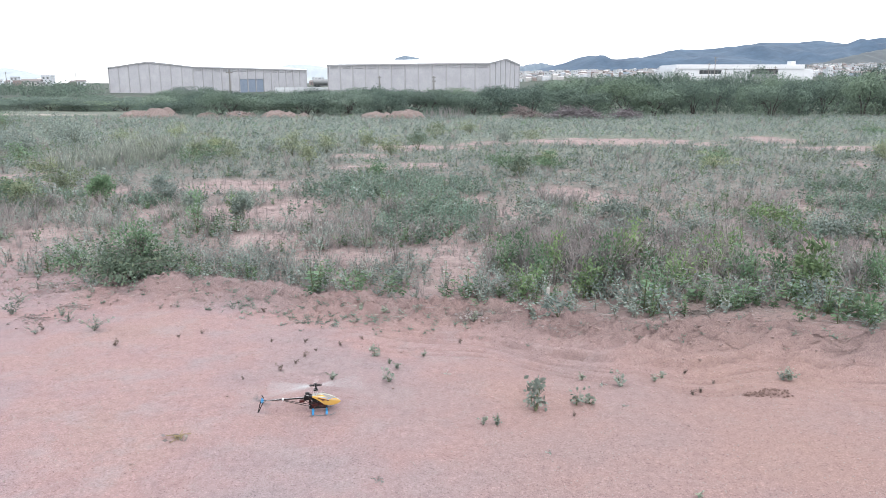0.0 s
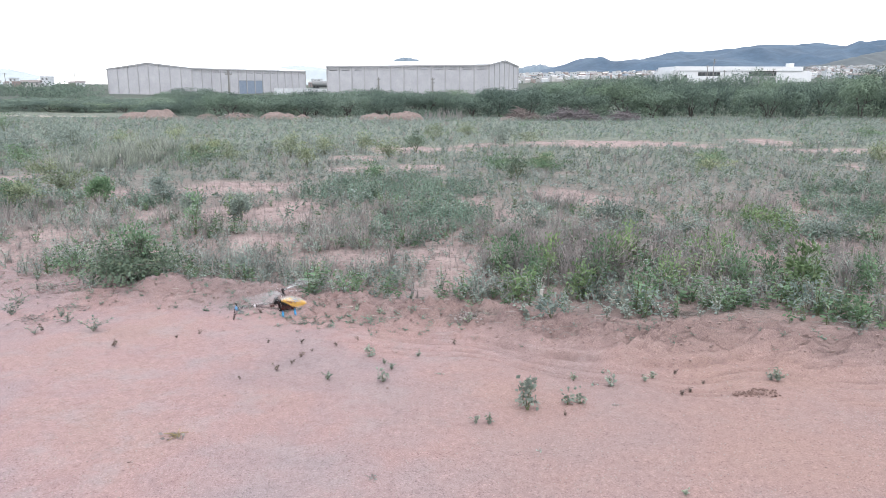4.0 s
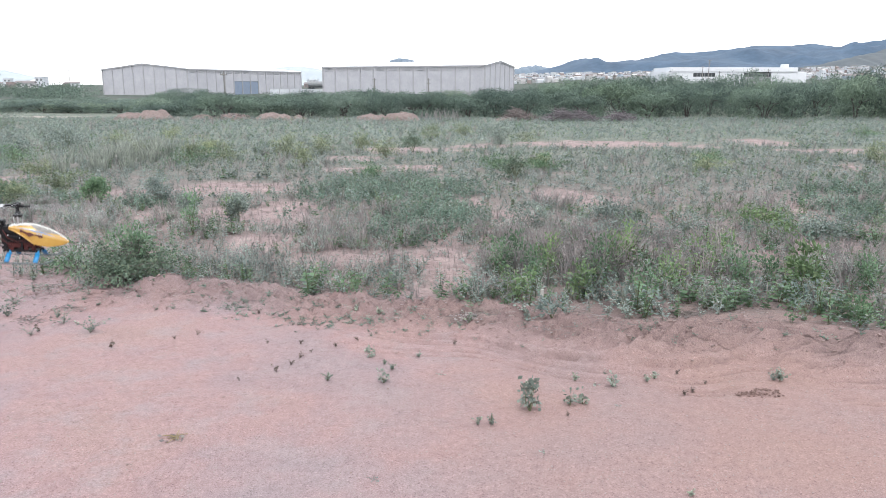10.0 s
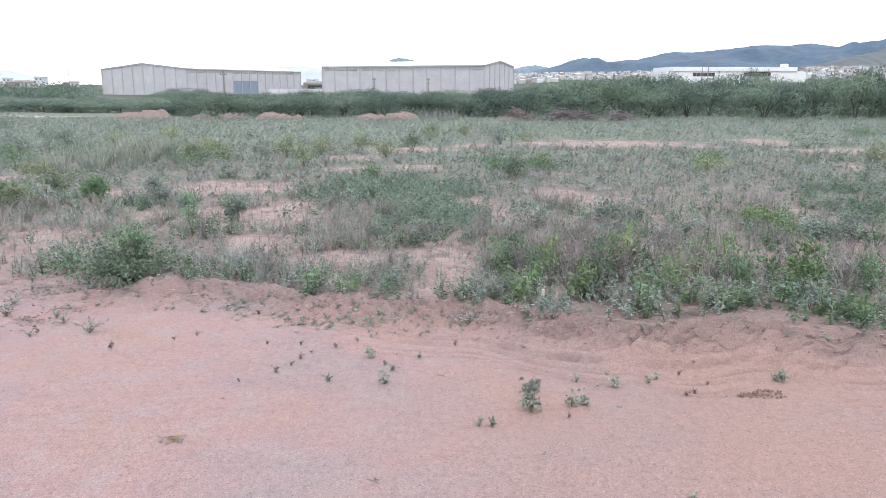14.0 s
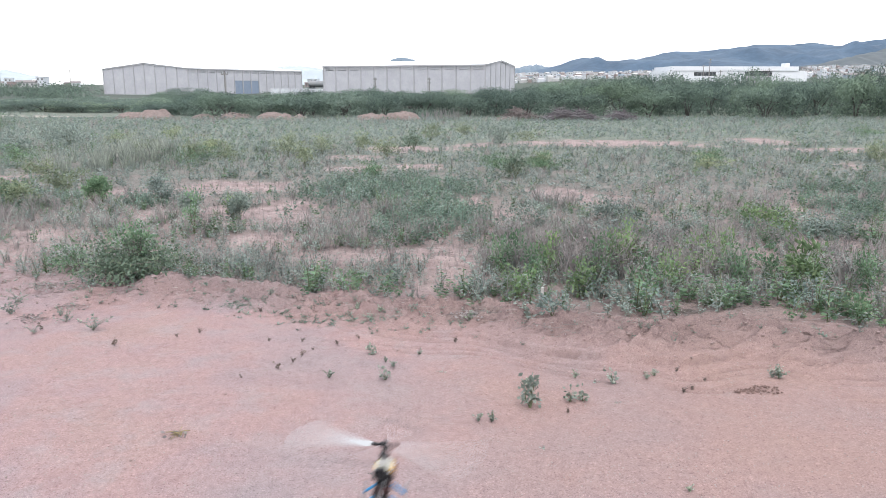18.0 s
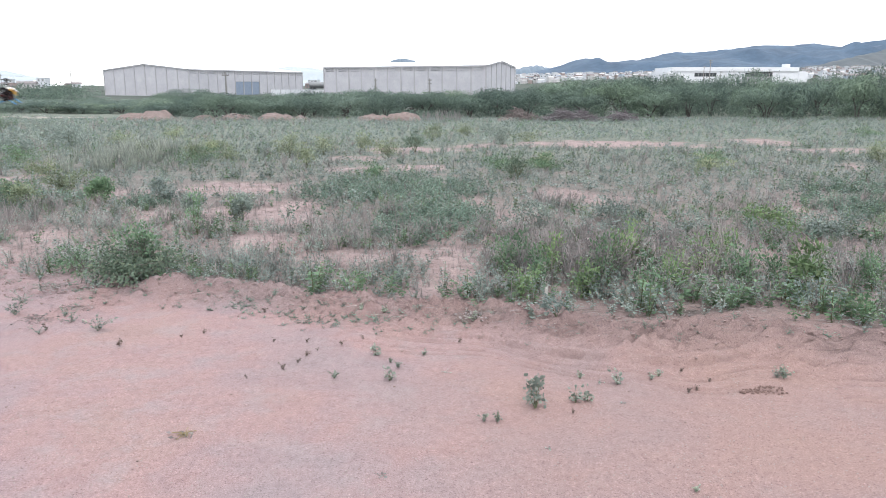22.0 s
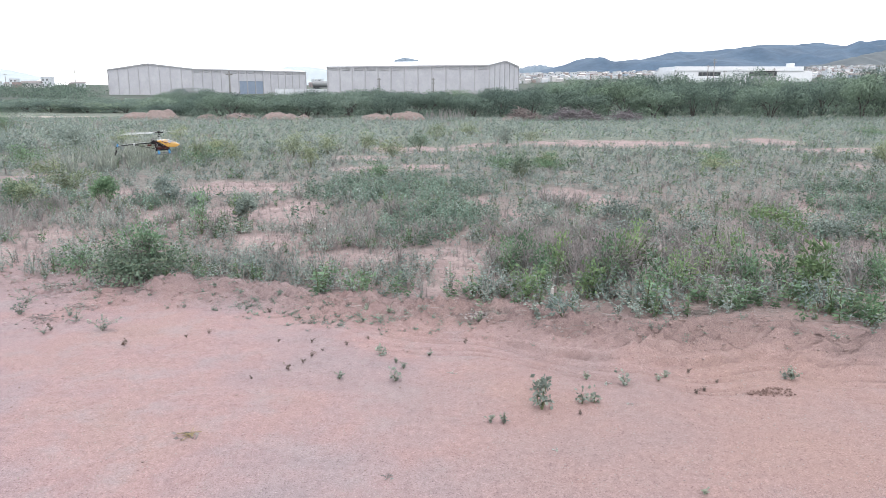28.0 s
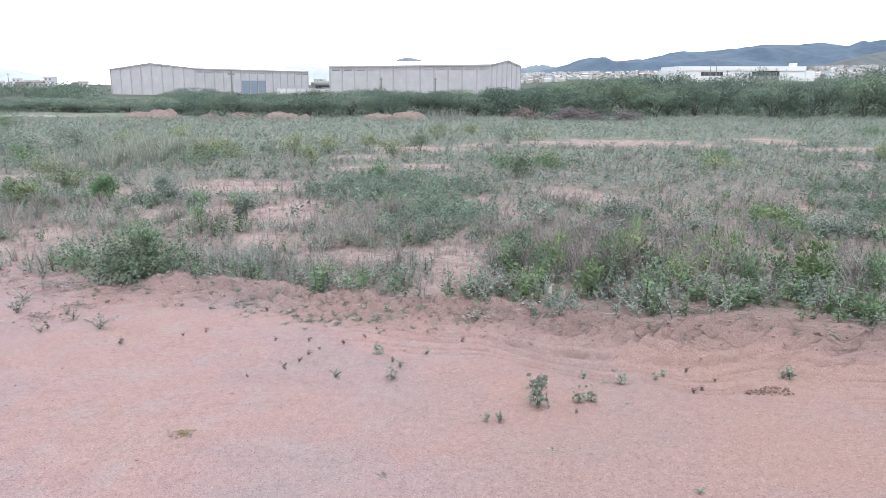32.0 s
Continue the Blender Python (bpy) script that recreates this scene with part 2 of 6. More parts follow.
METAL_ROOF = plain("zinc_roof_sheet", (0.58, 0.60, 0.62), (0.70, 0.72, 0.74), 0.3, 0.45, 0.2, 0, 4, "world")
GATE_BLUE = plain("blue_grey_sheet_gate", (0.12, 0.155, 0.215), (0.16, 0.20, 0.26), 1.0, 0.6)
WHITE_WALL = plain("white_painted_wall", (0.43, 0.445, 0.475), (0.50, 0.515, 0.545), 0.4, 0.7)
DARK_GLASS = plain("dark_window_glass", (0.012, 0.016, 0.02), (0.03, 0.034, 0.04), 2, 0.2)
GREY_PAINT = plain("grey_painted_metal", (0.118, 0.126, 0.134), (0.16, 0.168, 0.176), 2, 0.6)
# distance haze is put into the hill colours as blue and pale tints
HILL = plain("haze_blue_wooded_slope", (0.013, 0.031, 0.058), (0.046, 0.083, 0.132), 0.006, 0.95, 0, 0, 0.045, "world")
FAR_HILL = plain("haze_tinted_far_hill", (0.084, 0.116, 0.151), (0.105, 0.137, 0.172), 0.004, 0.95, 0, 0, 0.02, "world")
PALE_HILL = plain("haze_paled_far_ridge", (0.244, 0.277, 0.302), (0.277, 0.311, 0.336), 0.004, 0.95, 0, 0, 0.02, "world")
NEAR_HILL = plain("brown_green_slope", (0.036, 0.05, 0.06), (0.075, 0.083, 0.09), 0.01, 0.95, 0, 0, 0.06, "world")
BRUSH = plain("weathered_brushwood", (0.063, 0.057, 0.065), (0.151, 0.134, 0.145), 3, 0.9)
PALE_TREE_LEAF = foliage("greyer_thicket_leaf", (0.098, 0.136, 0.12), (0.14, 0.184, 0.16), (0.155, 0.192, 0.155), 0.8, 0.1, 0.7, 0.75, 0.9, 0.5)
TREE_BARK = plain("pale_grey_bark", (0.03, 0.026, 0.025), (0.06, 0.052, 0.05), 8, 0.9)
DRY_STRAW = plain("dried_yellow_straw", (0.13, 0.10, 0.05), (0.21, 0.17, 0.09), 20, 0.9)
DUNG = plain("red_brown_crumbs", (0.09, 0.055, 0.047), (0.17, 0.112, 0.10), 9, 0.95)
POLE = plain("grey_pole_concrete", (0.126, 0.122, 0.122), (0.176, 0.172, 0.168), 3, 0.85)
STAKE = plain("white_painted_stake", (0.24, 0.235, 0.22), (0.34, 0.33, 0.31), 12, 0.8)
BONE = plain("pale_stone", (0.17, 0.14, 0.13), (0.235, 0.2, 0.185), 9, 0.85)
CLOD = plain("red_clod", (0.145, 0.107, 0.102), (0.215, 0.155, 0.147), 5, 0.95, 0, 0, 40, "world")

# ---- geometry helpers: each gives (vertices, faces) ----


def box(x0, x1, y0, y1, z0, z1):
    v = [(x, y, z) for x in (x0, x1) for y in (y0, y1) for z in (z0, z1)]
    return v, [(0, 1, 3, 2), (4, 6, 7, 5), (0, 4, 5, 1), (2, 3, 7, 6), (0, 2, 6, 4), (1, 5, 7, 3)]


def rounded(x0, x1, y0, y1, z0, z1, r):
    """A box with bevelled edges."""
    bm = bmesh.new()
    bmesh.ops.create_cube(bm, size=1)
    bmesh.ops.scale(bm, vec=(x1 - x0, y1 - y0, z1 - z0), verts=bm.verts)
    bmesh.ops.translate(bm, vec=((x0 + x1) / 2, (y0 + y1) / 2, (z0 + z1) / 2), verts=bm.verts)
    bmesh.ops.bevel(bm, geom=bm.edges, offset=r, segments=2, affect="EDGES")
    bm.verts.index_update()
    out = [tuple(v.co) for v in bm.verts], [tuple(v.index for v in f.verts) for f in bm.faces]
    bm.free()
    return out


def tube(points, radii, sides=8, capped=True):
    """A round bar through the points; radii: one for all or one each."""
    pts = [Vector(p) for p in points]
    if not isinstance(radii, (list, tuple)):
        radii = [radii] * len(pts)
    verts, faces = [], []
    for i, p in enumerate(pts):
        way = (pts[min(i + 1, len(pts) - 1)] - pts[max(i - 1, 0)]).normalized()
        side = way.cross(Vector((0, 0, 1)) if abs(way.z) < 0.9 else Vector((1, 0, 0))).normalized()
        up = side.cross(way)
        for k in range(sides):
            a = 2 * math.pi * k / sides
            verts.append(tuple(p + radii[i] * (side * math.cos(a) + up * math.sin(a))))
    for i in range(len(pts) - 1):
        for k in range(sides):
            a, b = i * sides + k, i * sides + (k + 1) % sides
            faces.append((a, b, b + sides, a + sides))
    if capped:
        faces.append(tuple(range(sides - 1, -1, -1)))
        faces.append(tuple(range(len(verts) - sides, len(verts))))
    return verts, faces


def merged(*geos):
    verts, faces = [], []
    for v, f in geos:
        k = len(verts)
        verts += list(v)
        faces += [tuple(i + k for i in q) for q in f]
    return verts, faces


def turned(geo, m):
    return [tuple(m @ Vector(v)) for v in geo[0]], geo[1]


def mesh_of(name, geo, material, smooth=False):
    me = bpy.data.meshes.new(name)
    me.from_pydata(geo[0], [], geo[1])
    if smooth:
        me.polygons.foreach_set("use_smooth", [True] * len(me.polygons))
    me.materials.append(material)
    me.update()
    return me


def part(name, geo, material, parent, label="", smooth=False, m=None):
    ob = new(name, mesh_of(name, geo, material, smooth))
    ob.parent = parent
    if m is not None:
        ob.matrix_basis = m
    return tagged(ob, label)


def solo(name, geo, material, label, category, m=None, group="", kind="", smooth=False):
    ob = new(name, mesh_of(name, geo, material, smooth))
    if m is not None:
        ob.matrix_world = m
    return tagged(ob, label, category, group, kind)


def thing(name, m, label, category, group=""):
    ob = new(name)
    ob.empty_display_size = 0.1
    ob.matrix_world = m
    return tagged(ob, label, category, group)


# ---- the lie of the land ----
BERM_X = (-30.0, -6.5, -3.8, -2.2, -0.6, 0.45, 1.35, 2.7, 3.7, 8.0, 30.0)
BERM_Y = (13.5, 8.75, 7.85, 7.7, 7.3, 6.9, 6.55, 6.45, 6.0, 4.9, -1.0)
# bare places in the field: x, y, half width, half depth
BARE_NEAR = ((0.1, 9.2, 0.40, 1.3), (-1.1, 9.6, 0.75, 0.5), (-6.2, 11.0, 0.6, 0.45), (-5.8, 9.8, 0.7, 0.6), (5.5, 10.5, 0.4, 0.6),
             (4.35, 9.3, 0.25, 0.9), (5.6, 9.2, 0.2, 0.9), (3.6, 11.3, 0.25, 0.5), (-4.9, 10.3, 0.35, 0.25),
             (-2.6, 10.5, 0.5, 0.6), (-0.2, 7.8, 0.25, 0.3), (1.4, 13.0, 0.5, 0.85), (6.7, 13.0, 0.3, 0.9))
BARE_MID = ((-4.6, 16.5, 1.5, 1.2), (-3.0, 12.9, 0.85, 1.6), (-4.1, 12.8, 0.4, 1.2), (-5.1, 12.7, 0.5, 0.5), (-10.5, 18.2, 0.5, 1.4),
            (-6.7, 15.5, 0.55, 0.8), (7.0, 14.4, 0.3, 0.6), (2.6, 15.4, 0.7, 0.8), (0.6, 14.4, 0.3, 0.6), (3.2, 14.7, 0.6, 0.7), (11.8, 21.0, 0.35, 0.9))
BARE_FAR = ((-2.0, 20.2, 1.1, 0.7), (-0.6, 20.6, 0.8, 0.9), (-2.5, 23.4, 1.2, 0.8), (-0.8, 26.5, 2.1, 1.2), (1.7, 28.3, 1.4, 1.0), (6.4, 29.2, 4.0, 1.9),
            (13.2, 30.3, 1.4, 2.2), (12.9, 26.2, 0.9, 0.9), (14.6, 26.2, 1.4, 1.1), (9.9, 27.9, 1.2, 0.8), (-29.5, 53.0, 8.0, 1.3))


def smooth_step(a, b, v):
    v = np.clip((v - a) / (b - a), 0, 1)
    return v * v * (3 - 2 * v)


def waves(x, y, size, seed):
    """Cheap smooth noise in -1..1 for arrays of places."""
    rng = np.random.RandomState(seed)
    out = np.zeros_like(x)
    for octave in range(4):
        for _ in range(4):
            a = rng.uniform(0, 2 * math.pi)
            k = 2 * math.pi / (size / 1.9 ** octave) * rng.uniform(0.7, 1.3)
            out += np.sin((x * math.cos(a) + y * math.sin(a)) * k + rng.uniform(0, 6.28)) * 0.55 ** octave
    return out / 4.6


def berm_line(x):
    return np.interp(x, BERM_X, BERM_Y) + 0.09 * np.sin(x * 2.1 + 0.6) + 0.05 * np.sin(x * 5.3)


def bareness(x, y):
    b = np.zeros_like(x)
    for cx, cy, rx, ry in BARE_NEAR + BARE_MID + BARE_FAR:
        r = np.sqrt(((x - cx) / rx) ** 2 + ((y - cy) / ry) ** 2) + 0.42 * waves(x, y, 1.3, 5)
        b = np.maximum(b, 1 - smooth_step(0.8, 1.2, r))
    return b


def wheel_ruts(x, y, d):
    """Old wheel tracks along the ridge, 0 to 1."""
    r = np.zeros_like(x)
    for off in (-0.36, -0.47, -0.62, -0.71, -0.95, -1.07):
        r = np.maximum(r, np.exp(-((d - off - 0.07 * np.sin(x * 0.9 + off * 5) - 0.035 * waves(x, y * 0, 0.7, 27)) / 0.026) ** 2))
    return r * smooth_step(-1.6, 0.3, x) * np.clip(0.75 + 1.1 * waves(x, y, 1.1, 28), 0, 1)


def land(x, y):
    x, y = np.asarray(x, float), np.asarray(y, float)
    d = y - berm_line(x)
    near = 1 - smooth_step(40, 70, y)
    z = 0.012 * waves(x, y, 3.0, 11) * near
    field = smooth_step(-0.1, 0.5, d)
    z += field * near * (0.035 + 0.03 * waves(x, y, 2.2, 12) + 0.02 * waves(x, y, 0.5, 13))
    ridge = np.exp(-(np.where(d < 0, d / (0.2 + 0.2 * smooth_step(0.3, 1.6, x)), d / 0.33)) ** 2)
    ridge = ridge * (0.4 + 0.6 * smooth_step(-3.9, -2.8, x))
    z += ridge * (0.07 + 0.07 * waves(x, y, 0.9, 14) + 0.09 * waves(x, y, 0.32, 15) + 0.10 * np.abs(waves(x, y, 0.24, 18))) * near
    z += 0.11 * np.exp(-((x + 3.0) / 0.36) ** 2 - ((y - 8.05) / 0.26) ** 2)
    z += 0.05 * np.exp(-((x - 3.4) / 0.6) ** 2 - ((y - 6.9) / 0.35) ** 2)
    # old wheel tracks that run along the ridge
    z -= 0.034 * wheel_ruts(x, y, d) * near
    z -= 0.055 * (1 - smooth_step(-0.02, 0.02, d + 0.52 + 0.04 * np.sin(x * 1.7) + 0.09 * waves(x, x * 0, 0.4, 19))) * smooth_step(-1.5, 1.0, x) * smooth_step(-1.9, -0.5, d) * near
    z += 0.005 * waves(x, y, 0.16, 16) * near + 0.045 * waves(x, y, 0.15, 17) * np.exp(-((d + 0.05) / 0.36) ** 2) * near
    # far land: a shallow dip, then the rise on which the town stands
    z -= 1.2 * smooth_step(70, 170, y)
    z += smooth_step(230, 420, y) * (1.6 + 4.6 * smooth_step(20, 140, x))
    z += smooth_step(420, 1500, y) * (13 * smooth_step(-140, 70, x * 1000 / np.maximum(y, 500)) + 17 * smooth_step(60, 700, x * 1000 / np.maximum(y, 500)))
    return z


def ground_at(x, y):
    return float(land(np.array([x]), np.array([y]))[0])


def make_ground():
    rows = np.concatenate([-np.geomspace(1500, 4, 22), np.linspace(-2.5, 2.9, 14), np.linspace(3.1, 4.55, 34), np.linspace(4.6, 8.3, 265), np.linspace(8.33, 9.8, 45), np.linspace(9.9, 50, 120)[1:],
                           np.geomspace(51, 4600, 70)])
    u = np.linspace(-1, 1, 301)
    shape = 0.11 * u + 0.89 * u ** 5
    y, s = np.meshgrid(rows, shape, indexing="ij")
    x = s * (34 + 0.95 * np.abs(y))
    z = land(x, y)
    nr, nc = x.shape
    idx = np.arange(nr * nc).reshape(nr, nc)
    faces = np.stack([idx[:-1, :-1], idx[:-1, 1:], idx[1:, 1:], idx[1:, :-1]], -1).reshape(-1, 4)
    me = bpy.data.meshes.new("ground")
    me.from_pydata(np.stack([x, y, z], -1).reshape(-1, 3).tolist(), [], faces.tolist())
    me.polygons.foreach_set("use_smooth", [True] * len(me.polygons))
    d = y - berm_line(x)
    field = smooth_step(0.3, 1.3, d + 0.25 * waves(x, y, 0.8, 21)) * 0.9
    loose = np.exp(-((d + 0.02) / np.where(d > 0, 0.6, 0.33)) ** 2) * (0.62 + 0.2 * smooth_step(-0.5, 2, x)) * (0.35 + 0.65 * smooth_step(-4.2, -3.0, x))
    far = smooth_step(60, 110, y)
    # litter plus painted gap shade wherever weeds stand
    litter_shade = smooth_step(0.2, 0.9, d) * (0.5 + 0.15 * smooth_step(11, 22, y)) * (1 - bareness(x, y)) * np.clip(0.9 + 0.5 * waves(x, y, 1.1, 22), 0, 1)
    # mats of rotted plants behind the ridge, with shade under weeds painted in
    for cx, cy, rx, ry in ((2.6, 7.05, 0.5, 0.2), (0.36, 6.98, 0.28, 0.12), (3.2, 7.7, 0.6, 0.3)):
        litter_shade = np.maximum(litter_shade, 0.9 * np.exp(-((x - cx) / rx) ** 2 - ((y - cy) / ry) ** 2) * np.clip(1 + 0.8 * waves(x, y, 0.3, 29), 0, 1.05))
    sward_gap_shade = smooth_step(9.5, 20, y) * (1 - bareness(x, y)) * np.clip(0.72 + 0.5 * waves(x, y, 1.7, 25) + 0.25 * waves(x, y, 0.6, 26), 0, 0.92) * (1 - far)
    meadow = 0.95 * smooth_step(17, 31, y) * (1 - bareness(x, y)) * (1 - far)
    iron = 0.75 * smooth_step(-2.5, 2.5, x + 0.8 * waves(x, y, 2.5, 23))
    # mask of the painted groove shade, broken up unevenly
    rut_shade = 0.45 * wheel_ruts(x, y, d) * np.clip(0.5 + 1.2 * waves(x, y, 0.5, 24), 0, 1) * (y < 15)
    for name, values in (("meadow", meadow), ("iron", iron), ("sward_gap_shade", sward_gap_shade), ("rut_shade", rut_shade), ("litter_shade", litter_shade), ("field", field), ("loose", loose), ("far", far)):
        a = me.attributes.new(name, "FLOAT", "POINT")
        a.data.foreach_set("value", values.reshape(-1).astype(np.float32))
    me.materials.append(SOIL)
    return tagged(new("ground", me), "pink-red dry sandy soil, bare before and weedy behind", "ground", kind="structure")


ground = make_ground()

# ---- the distance: hills, town, halls ----


def dirt_track():
    """A pale sandy track along the far end of the field."""
    m = plain("pale_sand", (0.20, 0.165, 0.15), (0.30, 0.26, 0.235), 0.6, 0.95, 0, 0, 5, "world")
    n = 40
    xs = np.linspace(-62, -24.2, n)
    verts, faces = [], []
    for i, x in enumerate(xs):
        w = 1.9 * min(1.0, (n - 1 - i) / 6 + 0.05)
        mid = 53.2 + 0.35 * math.sin(x * 0.31)
        for v, dz in ((-1, 0.0), (-0.5, 0.05), (0.5, 0.05), (1, 0.0)):
            y = mid + v * w
            verts.append((x, y, ground_at(x, y) + 0.03 + dz))
    for i in range(n - 1):
        faces += [(4 * i + k, 4 * i + 4 + k, 4 * i + 5 + k, 4 * i + 1 + k) for k in range(3)]
    solo("dirt_track", (verts, faces), m, "pale sandy dirt track beyond the weeds", "track", kind="structure", smooth=True)


dirt_track()


def hill(name, far, xs, zs, deep, material, label, rough, seed, foot=0.0):
    """A range of hills: its crest height along x, falling towards the viewer."""
    nx, ny = 150, 16
    x, v = np.meshgrid(np.linspace(xs[0], xs[-1], nx), np.linspace(0, 1, ny), indexing="ij")
    crest = np.interp(x, xs, zs)
    crest = crest + rough * waves(x, x * 0, (xs[-1] - xs[0]) / 14, seed) * np.minimum(1, (crest - foot) / 40)
    gully = 1 + 0.34 * waves(x, v * deep, deep * 0.4, seed + 1) * np.sin(v * math.pi)
    z = foot - 25 + (crest - foot + 25) * np.power(v, 0.8) * gully
    z = np.where(v > 0.999, crest, z)
    y = far - deep * (1 - v)
    idx = np.arange(nx * ny).reshape(nx, ny)
    faces = np.stack([idx[:-1, :-1], idx[1:, :-1], idx[1:, 1:], idx[:-1, 1:]], -1).reshape(-1, 4)
    geo = (np.stack([x, y, z], -1).reshape(-1, 3).tolist(), faces.tolist())
    return solo(name, geo, material, label, "hill", kind="structure", smooth=True)


# farther ridges carry more of the haze tint in their colour
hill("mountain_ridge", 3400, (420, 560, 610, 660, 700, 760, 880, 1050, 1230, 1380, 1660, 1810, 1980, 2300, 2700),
     (60, 95, 112, 122, 108, 104, 112, 148, 152, 172, 184, 174, 205, 260, 180), 1300, HILL, "long wooded mountain ridge, tinted blue-green with haze", 5, 41)
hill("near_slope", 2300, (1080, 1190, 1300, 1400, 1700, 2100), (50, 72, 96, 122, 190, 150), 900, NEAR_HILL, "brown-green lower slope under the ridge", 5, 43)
hill("small_hill", 4300, (340, 480, 560, 640, 760), (60, 104, 114, 96, 50), 700, FAR_HILL, "small hill behind the town, tinted blue with haze", 4, 45)
hill("table_hill", 4200, (-300, -262, -215, -175, -130, -95), (60, 136, 148, 145, 134, 60), 300, FAR_HILL, "small flat-topped hill, tinted blue with haze", 1, 47)
hill("pale_ridge", 4500, (-1750, -1300, -1050, -860, -740, -560), (60, 84, 92, 112, 100, 60), 400, PALE_HILL, "ridge far off, tinted very pale with haze", 4, 49)
hill("left_ridge", 4400, (-3200, -2750, -2500, -2300), (60, 92, 86, 40), 400, PALE_HILL, "ridge far off, tinted very pale with haze", 4, 51)


def wall_run(hall, p0, p1, bays, eave, base, crown=None, vents=True, gate=()):
    """A precast wall from p0 to p1: panel, pillar and louvre bay by bay. crown: the ridge height of a gable."""
    a, b = Vector((*p0, 0)), Vector((*p1, 0))
    run, way = (b - a).length, (b - a).normalized()
    m = Matrix.Translation(a) @ Matrix((( way.x, -way.y, 0, 0), (way.y, way.x, 0, 0), (0, 0, 1, 0), (0, 0, 0, 1)))
    step = run / bays

    def top(s):
        return eave if crown is None else eave + (crown - eave) * (1 - abs(2 * s / run - 1))

    for i in range(bays):
        s0, s1 = i * step + 0.16, (i + 1) * step - 0.16
        low = base
        if i in gate:
            low = base + 4.8
            part("gate_leaf", rounded(s0, s1, 0.1, 0.2, base, low - 0.05, 0.02), GATE_BLUE, hall, "blue-grey sheet-metal gate", m=m)
        t0, t1 = top(s0) - 0.25, top(s1) - 0.25
        mid = [] if crown is None or not (s0 < run / 2 < s1) else [run / 2]
        line = [(s0, t0)] + [(s, crown - 0.25) for s in mid] + [(s1, t1)]
        if vents:
            line = [(s, t - 0.95) for s, t in line]
        outline = [(s0, low)] + line + [(s1, low)]
        n = len(outline)
        verts = [(s, 0.0, z) for s, z in outline] + [(s, 0.16, z) for s, z in outline]
        faces = [tuple(range(n)), tuple(range(2 * n - 1, n - 1, -1))] + [(k, k + n, (k + 1) % n + n, (k + 1) % n) for k in range(n)]
        part("wall_panel", (verts, faces), CONCRETE, hall, m=m)
        if vents:
            slats = [box(s0 + 0.6, s1 - 0.6, 0.1, 0.16, t0 - 0.86, t0 - 0.2)]
            slats += [box(s0 + 0.6, s1 - 0.6, 0.03, 0.1, t0 - 0.8 + 0.2 * k, t0 - 0.74 + 0.2 * k) for k in range(3)]
            slats += [box(s0, s0 + 0.6, 0, 0.16, t0 - 0.95, t0), box(s1 - 0.6, s1, 0, 0.16, t0 - 0.95, t0), box(s0 + 0.6, s1 - 0.6, 0, 0.16, t0 - 0.22, t0)]
            part("louvre", merged(*slats), VENT, hall, "dark slatted vent under the eaves", m=m)
    for i in range(bays + 1):
        s = i * step
        part("pillar", box(s - 0.17, s + 0.17, -0.14, 0.2, base, top(s) - 0.24), PILLAR, hall, m=m)
    line = [(-0.2, top(0)), (run / 2, top(run / 2)), (run + 0.2, top(run))]
    verts = [(s, y, z + dz) for s, z in line for y, dz in ((-0.2, 0.1), (0.22, 0.1), (0.22, -0.26), (-0.2, -0.26))]
    faces = [(0, 1, 2, 3), (11, 10, 9, 8)] + [(4 * j + k, 4 * j + (k + 1) % 4, 4 * j + 4 + (k + 1) % 4, 4 * j + 4 + k) for j in (0, 1) for k in range(4)]
    part("fascia", (verts, faces), PILLAR, hall, m=m)


def warehouse(origin, way, long_x, size_x, size_y, bays_x, bays_y, eave, ridge, base, label, gate=()):
    """A hall whose corner lies at origin, with its x side along way."""
    m = Matrix.Translation((*origin, 0)) @ Matrix(((way[0], -way[1], 0, 0), (way[1], way[0], 0, 0), (0, 0, 1, 0), (0, 0, 0, 1)))
    hall = thing("warehouse", m, label, "warehouse", "precast concrete halls")
    c = [(0, 0), (size_x, 0), (size_x, size_y), (0, size_y)]
    for k in range(4):
        along_x = k % 2 == 0
        gable = along_x != long_x
        wall_run(hall, c[k], c[(k + 1) % 4], bays_x if along_x else bays_y, eave, base, ridge if gable else None, not gable, gate if k == 1 else ())
    if long_x:
        pts = [[(x, y, z) for x in (-0.3, size_x + 0.3)] for y, z in ((-0.12, eave + 0.1), (size_y / 2, ridge + 0.16), (size_y + 0.12, eave + 0.1))]
    else:
        pts = [[(x, y, z) for y in (-0.3, size_y + 0.3)] for x, z in ((-0.12, eave + 0.1), (size_x / 2, ridge + 0.16), (size_x + 0.12, eave + 0.1))]
    for a, b in ((pts[0], pts[1]), (pts[1], pts[2])):
        v = [a[0], a[1], b[1], b[0]]
        v = v + [(x, y, z + 0.08) for x, y, z in v]
        part("roof_slope", (v, [(3, 2, 1, 0), (4, 5, 6, 7), (0, 1, 5, 4), (1, 2, 6, 5), (2, 3, 7, 6), (3, 0, 4, 7)]), METAL_ROOF, hall, "pale zinc roof sheets")
    return hall


warehouse((-33.65, 222), (0.902, -0.431), True, 51.1, 22.4, 12, 6, 7.4, 8.7, -1.2,
          "grey precast concrete warehouse with pillars and eaves vents")
warehouse((-115.1, 260.8), (0.908, -0.419), False, 37.75, 62.8, 8, 14, 7.3, 9.05, -1.2,
          "grey precast concrete warehouse with a blue sheet gate", gate=(5, 6, 7))


